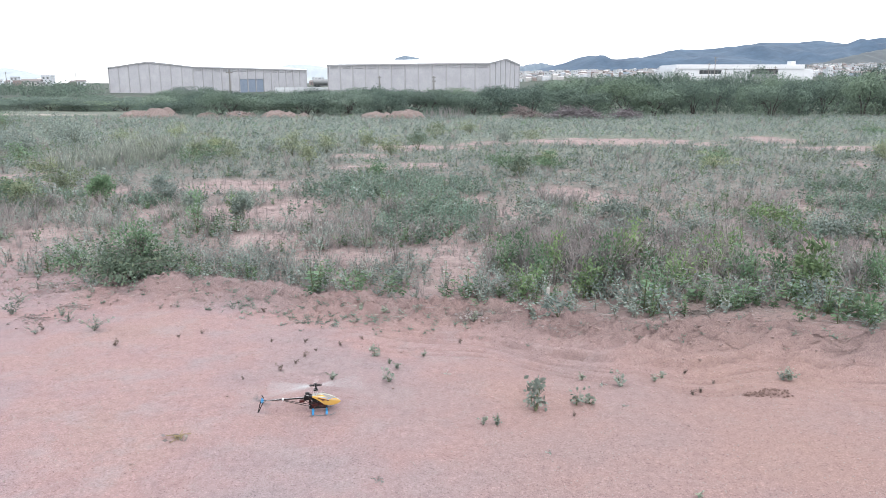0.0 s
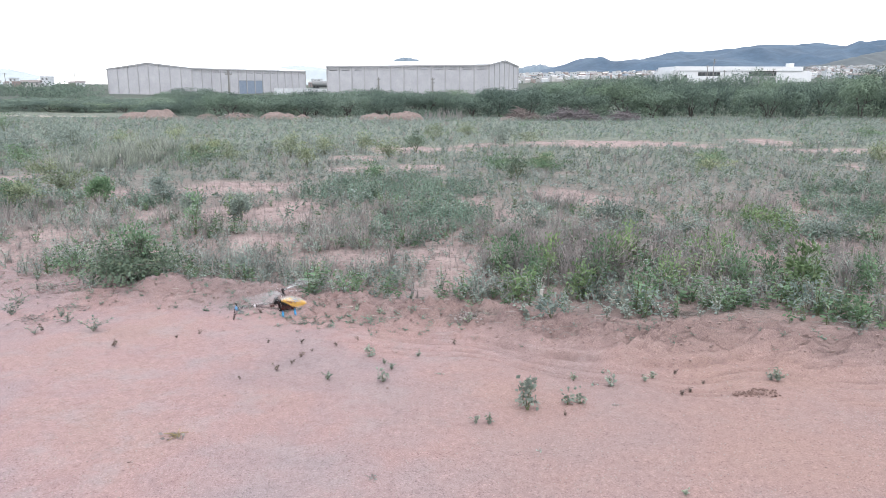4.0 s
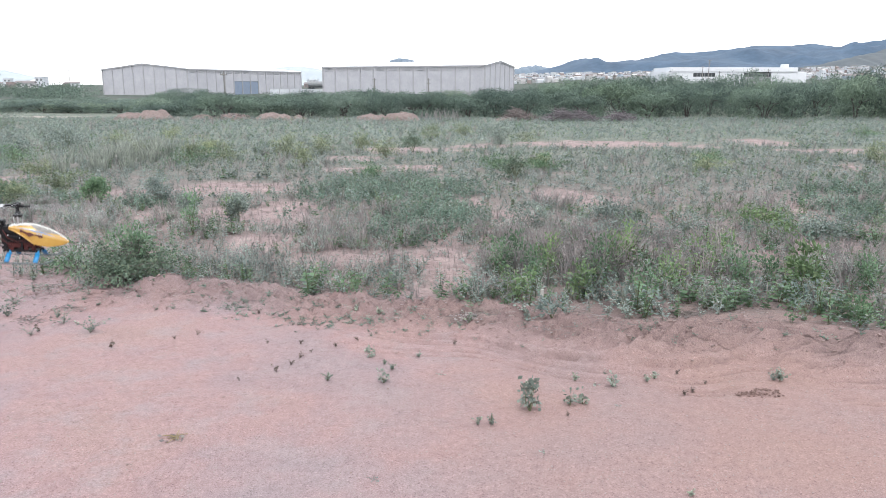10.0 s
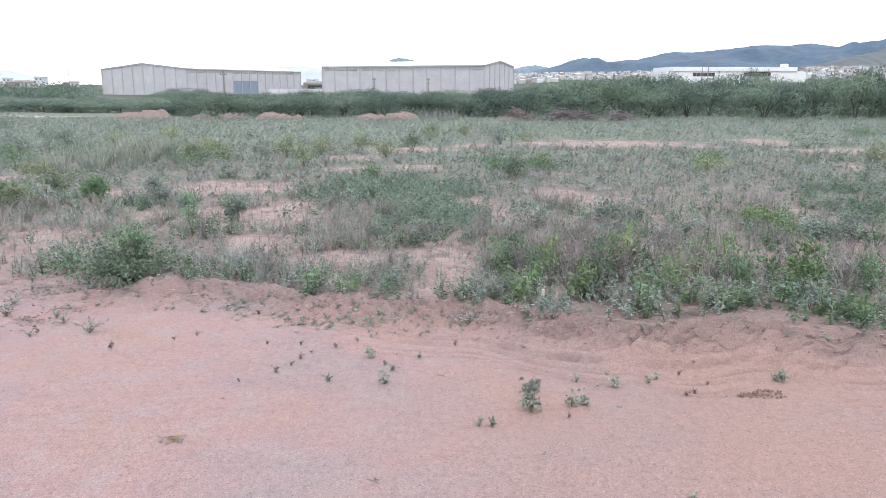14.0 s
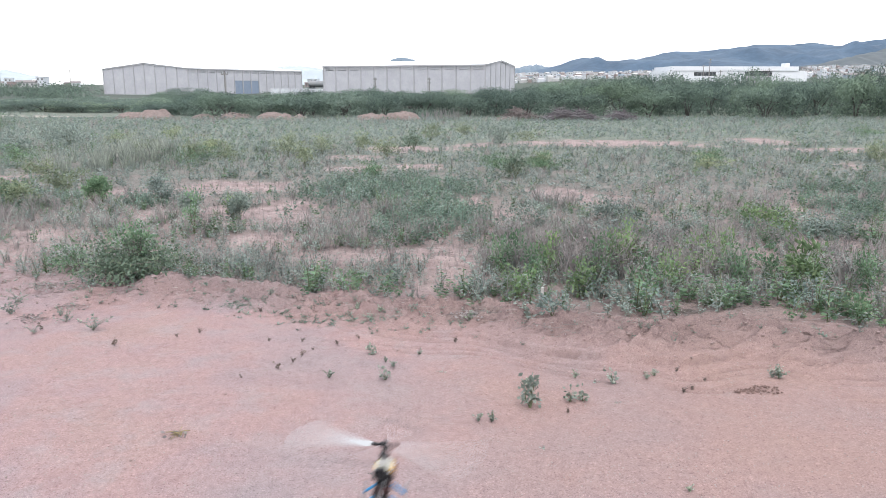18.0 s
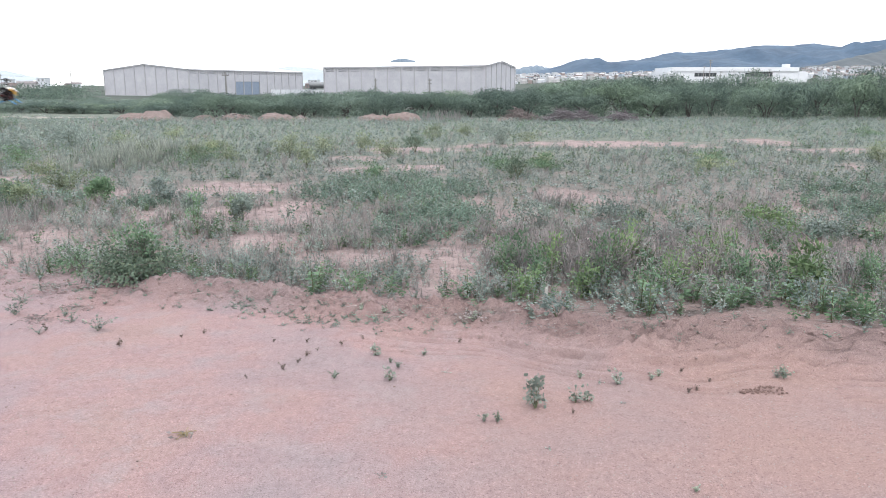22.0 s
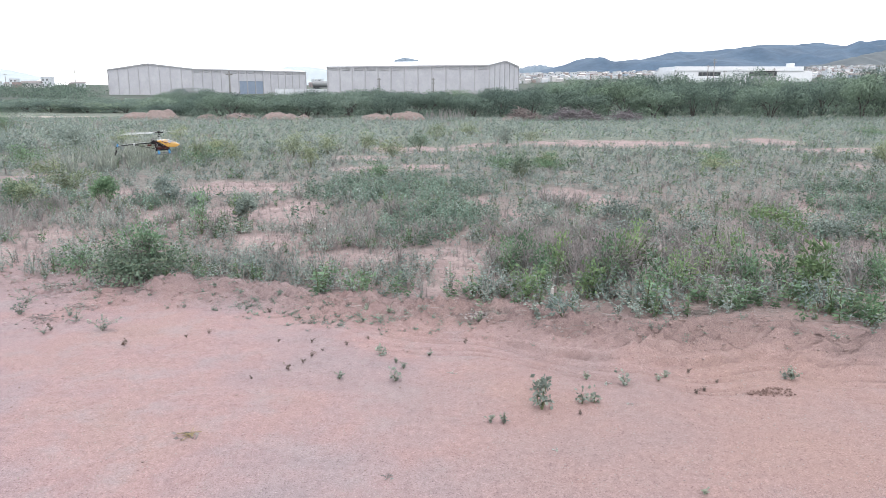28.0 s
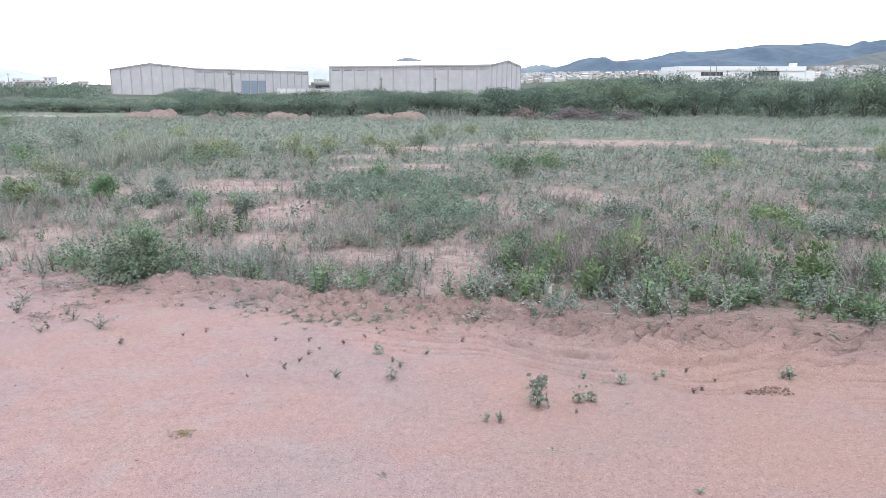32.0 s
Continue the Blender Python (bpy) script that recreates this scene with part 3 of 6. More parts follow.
def white_factory():
    f = thing("factory_building", pose(99.6, 330, 0, 0, 0, 0), "long low white building with dark loading bays", "building")
    base, top = 1.5, 10.1
    part("wall", merged(box(0, 36, 0, 25, base, top - 1.8), box(46.0, 60.5, 0, 25, base, top - 1.8), box(19, 31, -0.05, 25, base, top - 1.8)), WHITE_WALL, f)
    part("parapet", rounded(1.6, 57.5, -0.4, 25, top - 1.9, top, 0.08), WHITE_WALL, f, "tall white parapet band")
    part("side_wing", rounded(57.5, 61.5, -0.2, 25, base, top - 2.1, 0.05), WHITE_WALL, f)
    part("stair_tower", rounded(53.4, 55.4, 4, 8, top - 0.1, top + 1.5, 0.05), WHITE_WALL, f, "small white box on the roof")
    for x0, x1 in ((12.0, 21.5), (34.2, 46.0)):
        # no recess is cut: a dark glass-coloured box stands for its shade
        bay = part("loading_bay", box(x0, x1, -0.25, 0.2, top - 4.0, top - 2.4), DARK_GLASS, f, "dark box standing for a shaded recessed opening")
        part("half_wall", box(x0, x1, -0.3, 0.2, base, top - 4.05), WHITE_WALL if x0 < 20 else PILLAR, f, "pale half-height wall")
        for k in range(1, 6):
            x = x0 + (x1 - x0) * k / 6
            part("mullion", box(x - 0.08, x + 0.08, -0.34, -0.2, top - 4.0, top - 2.4), GREY_PAINT, bay)
    for x in (1.8, 6.2):
        part("window", box(x, x + 0.9, -0.12, 0.1, top - 4.6, top - 3.7), DARK_GLASS, f)
    return f


white_factory()

def tanker():
    t = thing("tanker_truck", pose(-45.0, 262, 0.6, 0, 0, 0), "parked tank lorry with a white cab in the yard", "truck")
    part("tank", turned(tube([(0, 0, 1.9), (0.3, 0, 1.9), (5.2, 0, 1.9), (5.5, 0, 1.9)], [0.7, 1.05, 1.05, 0.7], 16), Matrix.Identity(4)), GREY_PAINT, t, "grey cylindrical tank")
    part("cab", rounded(5.9, 7.9, -1.1, 1.1, 0.6, 2.9, 0.15), WHITE_WALL, t, "white driver's cab")
    part("windscreen", rounded(6.3, 7.6, -1.16, -1.05, 1.8, 2.6, 0.03), DARK_GLASS, t)
    part("chassis", box(-0.2, 7.8, -0.5, 0.5, 0.55, 0.85), GREY_PAINT, t)
    for x in (0.8, 2.0, 6.7):
        for y in (-1.0, 1.0):
            part("wheel", tube([(x, y - 0.15, 0.5), (x, y + 0.15, 0.5)], 0.5, 14), DARK_GLASS, t, "dark tyre")
    return t


tanker()

HOUSE_WALLS = [plain("render_" + n, d, c, 0.8, 0.8) for n, d, c in (
    ("white", (0.30, 0.32, 0.35), (0.46, 0.48, 0.51)), ("cream", (0.28, 0.28, 0.285), (0.38, 0.38, 0.38)),
    ("brick", (0.17, 0.14, 0.14), (0.24, 0.19, 0.18)), ("blue_grey", (0.22, 0.26, 0.32), (0.30, 0.35, 0.40)), ("pink", (0.23, 0.17, 0.16), (0.3, 0.23, 0.22)))]
HOUSE_ROOFS = [plain("tile_red", (0.11, 0.10, 0.102), (0.165, 0.148, 0.148), 1.5, 0.85), plain("tile_grey", (0.13, 0.13, 0.14), (0.2, 0.2, 0.21), 1.5, 0.85)]


yard = thing("yard_wall", pose(-53.5, 240, 0), "low white-painted yard wall between two warehouses", "wall")
for k in range(6):
    part("wall_section", rounded(k * 3.2, k * 3.2 + 3.1, 0, 0.2, -1.2, 1.0, 0.03), HOUSE_WALLS[0], yard)
    part("wall_post", box(k * 3.2 - 0.15, k * 3.2 + 0.12, -0.06, 0.26, -1.2, 1.2), PILLAR, yard)


HOUSE_GLASS = plain("dull_house_window", (0.071, 0.076, 0.084), (0.126, 0.13, 0.139), 2, 0.3)


def house(k, w, d, h, storeys, wall, roof, flat):
    label = ("two-storey" if storeys == 2 else "three-storey" if storeys == 3 else "small") + " rendered town house" + (" with a flat roof" if flat else " with a tiled roof")
    b = thing("house", pose(0, 0, 0), label, "house", "houses of the town")
    part("wall", box(-w / 2, w / 2, -d / 2, d / 2, -3, h), wall, b)
    if flat:
        part("roof", rounded(-w / 2 - 0.15, w / 2 + 0.15, -d / 2 - 0.15, d / 2 + 0.15, h, h + 0.5, 0.05), wall, b)
    else:
        e, r = h - 0.1, h + 0.22 * d
        v = [(x, y, z) for x in (-w / 2 - 0.4, w / 2 + 0.4) for y, z in ((-d / 2 - 0.5, e), (0, r), (d / 2 + 0.5, e), (0, e - 0.05))]
        part("roof", (v, [(0, 1, 5, 4), (1, 2, 6, 5), (2, 3, 7, 6), (3, 0, 4, 7), (3, 2, 1, 0), (4, 5, 6, 7)]), roof, b, "tiled pitched roof")
    n = max(2, int(w / 3.2))
    for s in range(storeys):
        for i in range(n):
            x = -w / 2 + (i + 0.5) * w / n
            if s == 0 and i == 0:
                part("door", box(x - 0.5, x + 0.5, -d / 2 - 0.08, -d / 2 + 0.05, 0, 2.1), HOUSE_GLASS, b)
            else:
                part("window", box(x - 0.6, x + 0.6, -d / 2 - 0.06, -d / 2 + 0.05, 0.9 + 3 * s, 2.1 + 3 * s), HOUSE_GLASS, b)
    return b


def town():
    rng = random.Random(7)
    protos = []
    for k in range(9):
        storeys = (1, 1, 2, 1, 1, 2, 1, 1, 1)[k]
        protos.append(house(k, rng.uniform(5, 8.5), rng.uniform(4.5, 6), 2.8 * storeys, storeys, HOUSE_WALLS[(0, 2, 0, 1, 1, 0, 3, 2, 0)[k]],
                            HOUSE_ROOFS[k % 3 == 2], k in (2, 5, 7)))
    used = set()
    # bearing from, to; distance from, to; how many
    for b0, b1, d0, d1, count in ((0.105, 0.27, 650, 1100, 34), (0.105, 0.31, 1050, 2000, 105), (0.485, 0.66, 560, 1900, 118), (-0.60, -0.445, 380, 620, 10), (-0.18, -0.16, 500, 700, 4), (-0.9, -0.62, 500, 800, 6)):
        for _ in range(count):
            d = rng.uniform(d0, d1)
            x = rng.uniform(b0, b1) * d
            k = rng.randrange(9)
            m = pose(x, d, ground_at(x, d) + 0.2, 0, 0, rng.uniform(-35, 35))
            if k in used:
                copy_thing(protos[k], m)
            else:
                used.add(k)
                protos[k].matrix_world = m
    for k in range(9):
        if k not in used:
            protos[k].matrix_world = pose(0.2 * 900 + 14 * k, 900, ground_at(180 + 14 * k, 900))


town()


def far_town():
    """The dense mass of small houses on the slopes behind, too many to count."""
    rng = np.random.RandomState(17)
    n = 1700
    d = 620 + 1900 * rng.uniform(0, 1, n) ** 1.1
    b = np.where(rng.uniform(size=n) < 0.5, rng.uniform(0.10, 0.31, n), rng.uniform(0.48, 0.69, n))
    x = b * d
    z = land(x, d)
    w, deep, h = rng.uniform(1.4, 3.2, n), rng.uniform(1.8, 3.0, n), rng.uniform(1.9, 2.9, n) * rng.choice([1, 1, 1, 1.8], n)
    a = rng.uniform(-0.5, 0.5, n)
    c, s = np.cos(a), np.sin(a)
    def corner(u, v, t):
        return np.stack([x + u * w * c - v * deep * s, d + u * w * s + v * deep * c, z + t], 1)
    low = [corner(u, v, -2.0) for u, v in ((-1, -1), (1, -1), (1, 1), (-1, 1))]
    top = [corner(u, v, h) for u, v in ((-1, -1), (1, -1), (1, 1), (-1, 1))]
    ridge = [corner(-1.05, 0, h * 1.22), corner(1.05, 0, h * 1.22)]
    walls = np.concatenate([np.stack([low[k], low[(k + 1) % 4], top[(k + 1) % 4], top[k]], 1) for k in range(4)])
    roofs = np.concatenate([np.stack([top[0], top[1], ridge[1], ridge[0]], 1), np.stack([top[2], top[3], ridge[0], ridge[1]], 1)])
    shade = rng.choice([0, 0, 0, 0, 0, 1, 1, 3, 2, 2], n)
    tile = rng.choice([5, 5, 6, 6, 1], n)
    which = np.concatenate([np.tile(shade, 4), np.tile(tile, 2)])
    tagged(new("far_town", quads_mesh("far_town", np.concatenate([walls, roofs]), HOUSE_WALLS + HOUSE_ROOFS, which)), "dense pale houses of a town on a far slope", "town", kind="stuff")


def utility_pole(x, y, tall, arms, spin, base=None):
    z = ground_at(x, y) if base is None else base
    p = thing("utility_pole", pose(x, y, z, 0, 0, spin), "grey concrete utility pole with crossarm", "pole", "utility poles")
    half = 0.9 if tall > 7 else 0.45
    part("shaft", tube([(0, 0, -0.3), (0, 0, tall)], [0.2, 0.13] if tall > 5 else [0.12, 0.09], 8), POLE, p)
    for k in range(arms):
        arm = part("crossarm", rounded(-half, half, -0.16, -0.06, tall - 0.5 - 0.9 * k, tall - 0.36 - 0.9 * k, 0.015), POLE, p)
        for s in (-0.84 * half, -0.32 * half, 0.32 * half, 0.84 * half):
            part("insulator", tube([(s, -0.11, tall - 0.36 - 0.9 * k), (s, -0.11, tall - 0.16 - 0.9 * k)], [0.06, 0.04], 6), GREY_PAINT, arm)
    return p


for x, y, tall, arms, spin in ((-28.2, 100, 4.3, 1, 10), (-15.9, 190, 5.2, 1, 0), (-2.3, 190, 5.2, 2, 0), (107.5, 300, 11.9, 2, 20), (105.8, 302, 9.4, 1, 20),
                              (111.9, 300, 7.4, 1, 20), (131.3, 300, 8.0, 1, 20), (189.4, 360, 8.5, 1, 20), (-194, 400, 9.5, 1, 40), (-228, 395, 7.5, 1, 30)):
    utility_pole(x, y, tall, arms, spin)

# ---- leaves and plants ----


def leaf_quads(base, way, length, width, rng, out=None, stray=0.45):
    """Diamond leaves: arrays (n, 4, 3) from base along way, each with a random twist and a drooping tip."""
    n = len(base)
    way = way / np.linalg.norm(way, axis=1, keepdims=True)
    other = rng.normal(size=(n, 3)) * (1.0 if out is None else stray)
    if out is not None:
        other = other + out / (np.linalg.norm(out, axis=1, keepdims=True) + 1e-9)
    side = np.cross(way, other)
    side /= np.linalg.norm(side, axis=1, keepdims=True) + 1e-9
    L, W = np.asarray(length).reshape(-1, 1) * np.ones((n, 1)), np.asarray(width).reshape(-1, 1) * np.ones((n, 1))
    mid = base + way * L * 0.45
    tip = base + way * L - np.array([0, 0, 1.0]) * L * 0.15
    return np.stack([base, mid + side * W / 2, tip, mid - side * W / 2], 1)


def bar_quads(a, b, r0, r1):
    """Three-sided bars from a to b: arrays (3n, 4, 3)."""
    way = b - a
    way = way / (np.linalg.norm(way, axis=1, keepdims=True) + 1e-9)
    ref = np.where(np.abs(way[:, 2:3]) > 0.9, np.array([[1.0, 0, 0]]), np.array([[0, 0, 1.0]]))
    s = np.cross(way, ref)
    s /= np.linalg.norm(s, axis=1, keepdims=True) + 1e-9
    u = np.cross(s, way)
    out = []
    for k in range(3):
        c0, c1 = 2 * math.pi * k / 3, 2 * math.pi * (k + 1) / 3
        d0, d1 = s * math.cos(c0) + u * math.sin(c0), s * math.cos(c1) + u * math.sin(c1)
        out.append(np.stack([a + d0 * r0, a + d1 * r0, b + d1 * r1, b + d0 * r1], 1))
    return np.concatenate(out)


def quads_mesh(name, quads, materials, which=None):
    """A mesh of loose quads, made in one go."""
    n = len(quads)
    me = bpy.data.meshes.new(name)
    me.vertices.add(n * 4)
    me.vertices.foreach_set("co", np.ascontiguousarray(quads, np.float32).reshape(-1))
    me.loops.add(n * 4)
    me.loops.foreach_set("vertex_index", np.arange(n * 4, dtype=np.int32))
    me.polygons.add(n)
    me.polygons.foreach_set("loop_start", np.arange(0, n * 4, 4, dtype=np.int32))
    me.polygons.foreach_set("loop_total", np.full(n, 4, np.int32))
    for m in materials:
        me.materials.append(m)
    if which is not None:
        me.polygons.foreach_set("material_index", np.asarray(which, np.int32))
    me.update(calc_edges=True)
    me.validate()
    return me


def weed_proto(rng, stems, leaves, leaf_len, leaf_wid, spread, bare_foot=0.15):
    """A unit-high leafy weed: (quads, material index), leaves 0 and stems 1."""
    q, w = [], []
    for _ in range(stems):
        a = rng.uniform(0, 2 * math.pi)
        foot = np.array([math.cos(a), math.sin(a), 0]) * 0.03
        tall = rng.uniform(0.65, 1.0)
        lean = np.array([math.cos(a), math.sin(a), 0]) * spread * rng.uniform(0.2, 1.0)
        k = 2
        pts = np.array([foot + lean * (i / k) ** 1.4 + np.array([0, 0, tall * i / k]) for i in range(k + 1)])
        flat = np.array([math.cos(a + 1.3), math.sin(a + 1.3), 0]) * 0.012
        s = np.stack([pts[:-1] - flat, pts[:-1] + flat, pts[1:] + flat * 0.7, pts[1:] - flat * 0.7], 1)
        q.append(s)
        w.append(np.ones(len(s)))
        n = max(1, leaves // stems)
        t = rng.uniform(bare_foot, 1.0, n)
        base = np.stack([np.interp(t, np.linspace(0, 1, k + 1), pts[:, c]) for c in range(3)], 1)
        b = rng.uniform(0, 2 * math.pi, n)
        rise = rng.uniform(-0.1, 0.9, n)
        way = np.stack([np.cos(b), np.sin(b), rise], 1)
        size = rng.uniform(0.6, 1.1, n) * (1.15 - 0.5 * t)
        lq = leaf_quads(base, way, leaf_len * size, leaf_wid * size, rng)
        q.append(lq)
        w.append(np.zeros(len(lq)))
    return np.concatenate(q), np.concatenate(w)


def grass_proto(rng, blades, spread, width, seedhead):
    """A unit-high tuft of stalks; seedhead: share of stalks that carry a dry head."""
    q, w = [], []
    a = rng.uniform(0, 2 * math.pi, blades)
    r = rng.uniform(0, 0.12, blades)
    tall = rng.uniform(0.5, 1.0, blades)
    out = rng.uniform(0.1, 1.0, blades) * spread
    foot = np.stack([np.cos(a) * r, np.sin(a) * r, 0 * r], 1)
    mid = foot + np.stack([np.cos(a) * out * 0.35, np.sin(a) * out * 0.35, tall * 0.55], 1)
    tip = foot + np.stack([np.cos(a) * out, np.sin(a) * out, tall], 1)
    side = np.stack([-np.sin(a), np.cos(a), 0 * a], 1)
    for p0, p1, w0, w1 in ((foot, mid, width, width * 0.8), (mid, tip, width * 0.8, width * 0.25)):
        q.append(np.stack([p0 - side * w0, p0 + side * w0, p1 + side * w1, p1 - side * w1], 1))
        w.append(np.zeros(blades))
    heads = rng.uniform(size=blades) < seedhead
    if heads.any():
        n = int(heads.sum())
        for _ in range(3):
            hq = leaf_quads(tip[heads] - np.array([0, 0, 0.12]) * rng.uniform(0.2, 1.2, (n, 1)), rng.normal(size=(n, 3)) * 0.5 + np.array([0, 0, 1.0]), 0.09, 0.022, rng)
            q.append(hq)
            w.append(np.zeros(n))
    return np.concatenate(q), np.concatenate(w)


def scattered(name, protos, xs, ys, tall, wide, materials, label, category, seed):
    """Many plants in one object of loose stuff."""
    rng = np.random.RandomState(seed)
    zs = land(xs, ys)
    pick = rng.randint(0, len(protos), len(xs))
    spin = rng.uniform(0, 2 * math.pi, len(xs))
    allq, allw = [], []
    for k, (q, w) in enumerate(protos):
        sel = np.nonzero(pick == k)[0]
        if not len(sel):
            continue
        c, s = np.cos(spin[sel])[:, None, None], np.sin(spin[sel])[:, None, None]
        f, h = wide[sel][:, None, None], tall[sel][:, None, None]
        x = (q[None, :, :, 0] * c - q[None, :, :, 1] * s) * f + xs[sel][:, None, None]
        y = (q[None, :, :, 0] * s + q[None, :, :, 1] * c) * f + ys[sel][:, None, None]
        z = q[None, :, :, 2] * h + zs[sel][:, None, None] - 0.01
        allq.append(np.stack([x, y, z], -1).reshape(-1, 4, 3))
        allw.append(np.tile(w, len(sel)))
    ob = new(name, quads_mesh(name, np.concatenate(allq), materials, np.concatenate(allw)))
    return tagged(ob, label, category, kind="stuff")


def sown(y0, y1, per_m2, seed, widen=0.9, keep=None):
    """Random places in the field between two distances, thinned over bare ground."""
    rng = np.random.RandomState(seed)
    half = 0.62 * y1 + widen
    n = int(2 * half * (y1 - y0) * per_m2)
    x, y = rng.uniform(-half, half, n), rng.uniform(y0, y1, n)
    ok = np.abs(x) < 0.62 * y + widen
    x, y = x[ok], y[ok]
    d = y - berm_line(x)
    p = np.clip(0.95 + 0.55 * waves(x, y, 3.4, 61) + 0.8 * waves(x, y, 0.8, 62), 0.1, 1) * smooth_step(0.05 + 0.1 * smooth_step(0, 1.5, x), 0.4 + 0.2 * smooth_step(0, 1.5, x), d) * (1 - 0.96 * bareness(x, y))
    if keep is not None:
        p = p * keep(x, y)
    ok = rng.uniform(size=len(x)) < p
    return x[ok], y[ok], rng


def field_weeds():
    r = np.random.RandomState(3)
    near_grey = [weed_proto(r, 4, 44, 0.17, 0.07, 0.7) for _ in range(8)]
    mid_grey = [weed_proto(r, 2, 22, 0.22, 0.09, 0.75) for _ in range(7)]
    far_grey = [weed_proto(r, 1, 9, 0.36, 0.15, 0.9) for _ in range(6)]
    near_green = [weed_proto(r, 4, 52, 0.2, 0.09, 0.55) for _ in range(6)]
    near_straw = [grass_proto(r, 24, 0.5, 0.008, 0.6) for _ in range(6)]
    far_straw = [grass_proto(r, 14, 0.6, 0.014, 0.6) for _ in range(5)]

    def greener(x, y):
        return np.clip(0.25 + 1.3 * waves(x, y, 2.6, 71) + 1.1 * np.exp(-((y - berm_line(x) - 0.9) / 0.6) ** 2) * smooth_step(0.4, 1.2, x) + 0.55 * smooth_step(1.5, 4, x) * (1 - smooth_step(11, 17, y)), 0.03, 1)

    def thinner(x, y):
        return 1 - 0.3 * smooth_step(1.5, 4, x) * (1 - smooth_step(11, 17, y)) - 0.35 * np.exp(-((y - berm_line(x) - 0.7) / 0.6) ** 2) * smooth_step(0.4, 1.2, x)

    def drier(x, y):
        return np.clip(0.16 + 0.7 * waves(x, y, 3.1, 72) + 1.2 * np.exp(-((x - 2.4) / 2.4) ** 2 - ((y - 9.3) / 1.6) ** 2), 0.05, 1) * smooth_step(0.9, 1.9, y - berm_line(x))

    tall_band = lambda x, y: 1 + 0.55 * np.exp(-((x - 2.6) / 2.4) ** 2 - ((y - 8.3) / 1.5) ** 2)
    for name, protos, mats, label, zones in (
        ("grey_weeds", thinner, [GREY_LEAF, GREY_STEM], "grey-green knee-high weeds covering the field", ((6.0, 14, 44, near_grey, 0.12, 0.27), (14, 29, 29, mid_grey, 0.13, 0.3), (29, 52, 17, far_grey, 0.15, 0.3))),
        ("green_weeds", greener, [GREEN_LEAF, GREEN_STEM], "fresh green leafy weeds among the grey ones", ((6.0, 14, 17, near_green, 0.15, 0.32), (14, 29, 12, mid_grey, 0.16, 0.32), (29, 52, 6, far_grey, 0.18, 0.32))),
        ("dry_grass", drier, [STRAW, STRAW], "dry mauve-brown grass stalks in the field", ((6.0, 14, 34, near_straw, 0.2, 0.4), (14, 29, 6, far_straw, 0.2, 0.36), (29, 52, 3, far_straw, 0.2, 0.36)))):
        for k, (y0, y1, dens, pr, h0, h1) in enumerate(zones):
            x, y, rng = sown(y0, y1, dens, 80 + k + 10 * len(name), keep=protos)
            t = rng.uniform(h0, h1, len(x)) * (0.9 + 0.3 * waves(x, y, 2.0, 73) + 0.3 * waves(x, y, 0.8, 62)) * tall_band(x, y)
            scattered(name, pr, x, y, t, t * rng.uniform(0.9, 1.5, len(x)), mats, label, "weeds" if name != "dry_grass" else "grass", 90 + k)


field_weeds()
far_town()

# x, y, half width, half depth, how many plants
LUSH = ((-1.0, 15.8, 2.3, 1.9, 520), (-0.1, 12.5, 1.1, 1.1, 240), (-0.5, 11.3, 0.8, 0.6, 90), (7.6, 13.2, 0.9, 1.6, 130), (9.0, 15.5, 1.5, 1.6, 150),
        (5.6, 11.2, 0.9, 0.6, 80), (-5.6, 14.2, 0.6, 0.8, 50), (-8.2, 14.2, 1.4, 1.5, 110))


GREY_STANDS = ((-2.4, 8.75, 0.8, 0.45, 85), (-3.0, 9.1, 0.6, 0.5, 45), (-1.3, 8.35, 0.9, 0.5, 34), (-4.7, 9.5, 0.9, 0.5, 60), (-0.6, 8.2, 0.6, 0.4, 12), (0.75, 7.75, 0.4, 0.4, 35),
               (-5.6, 11.9, 1.0, 0.8, 60), (4.9, 8.6, 0.7, 0.7, 60), (3.0, 8.9, 1.2, 0.6, 60), (-1.6, 11.0, 1.2, 0.6, 60), (2.75, 7.65, 0.5, 0.3, 40), (3.3, 7.6, 0.5, 0.3, 34))


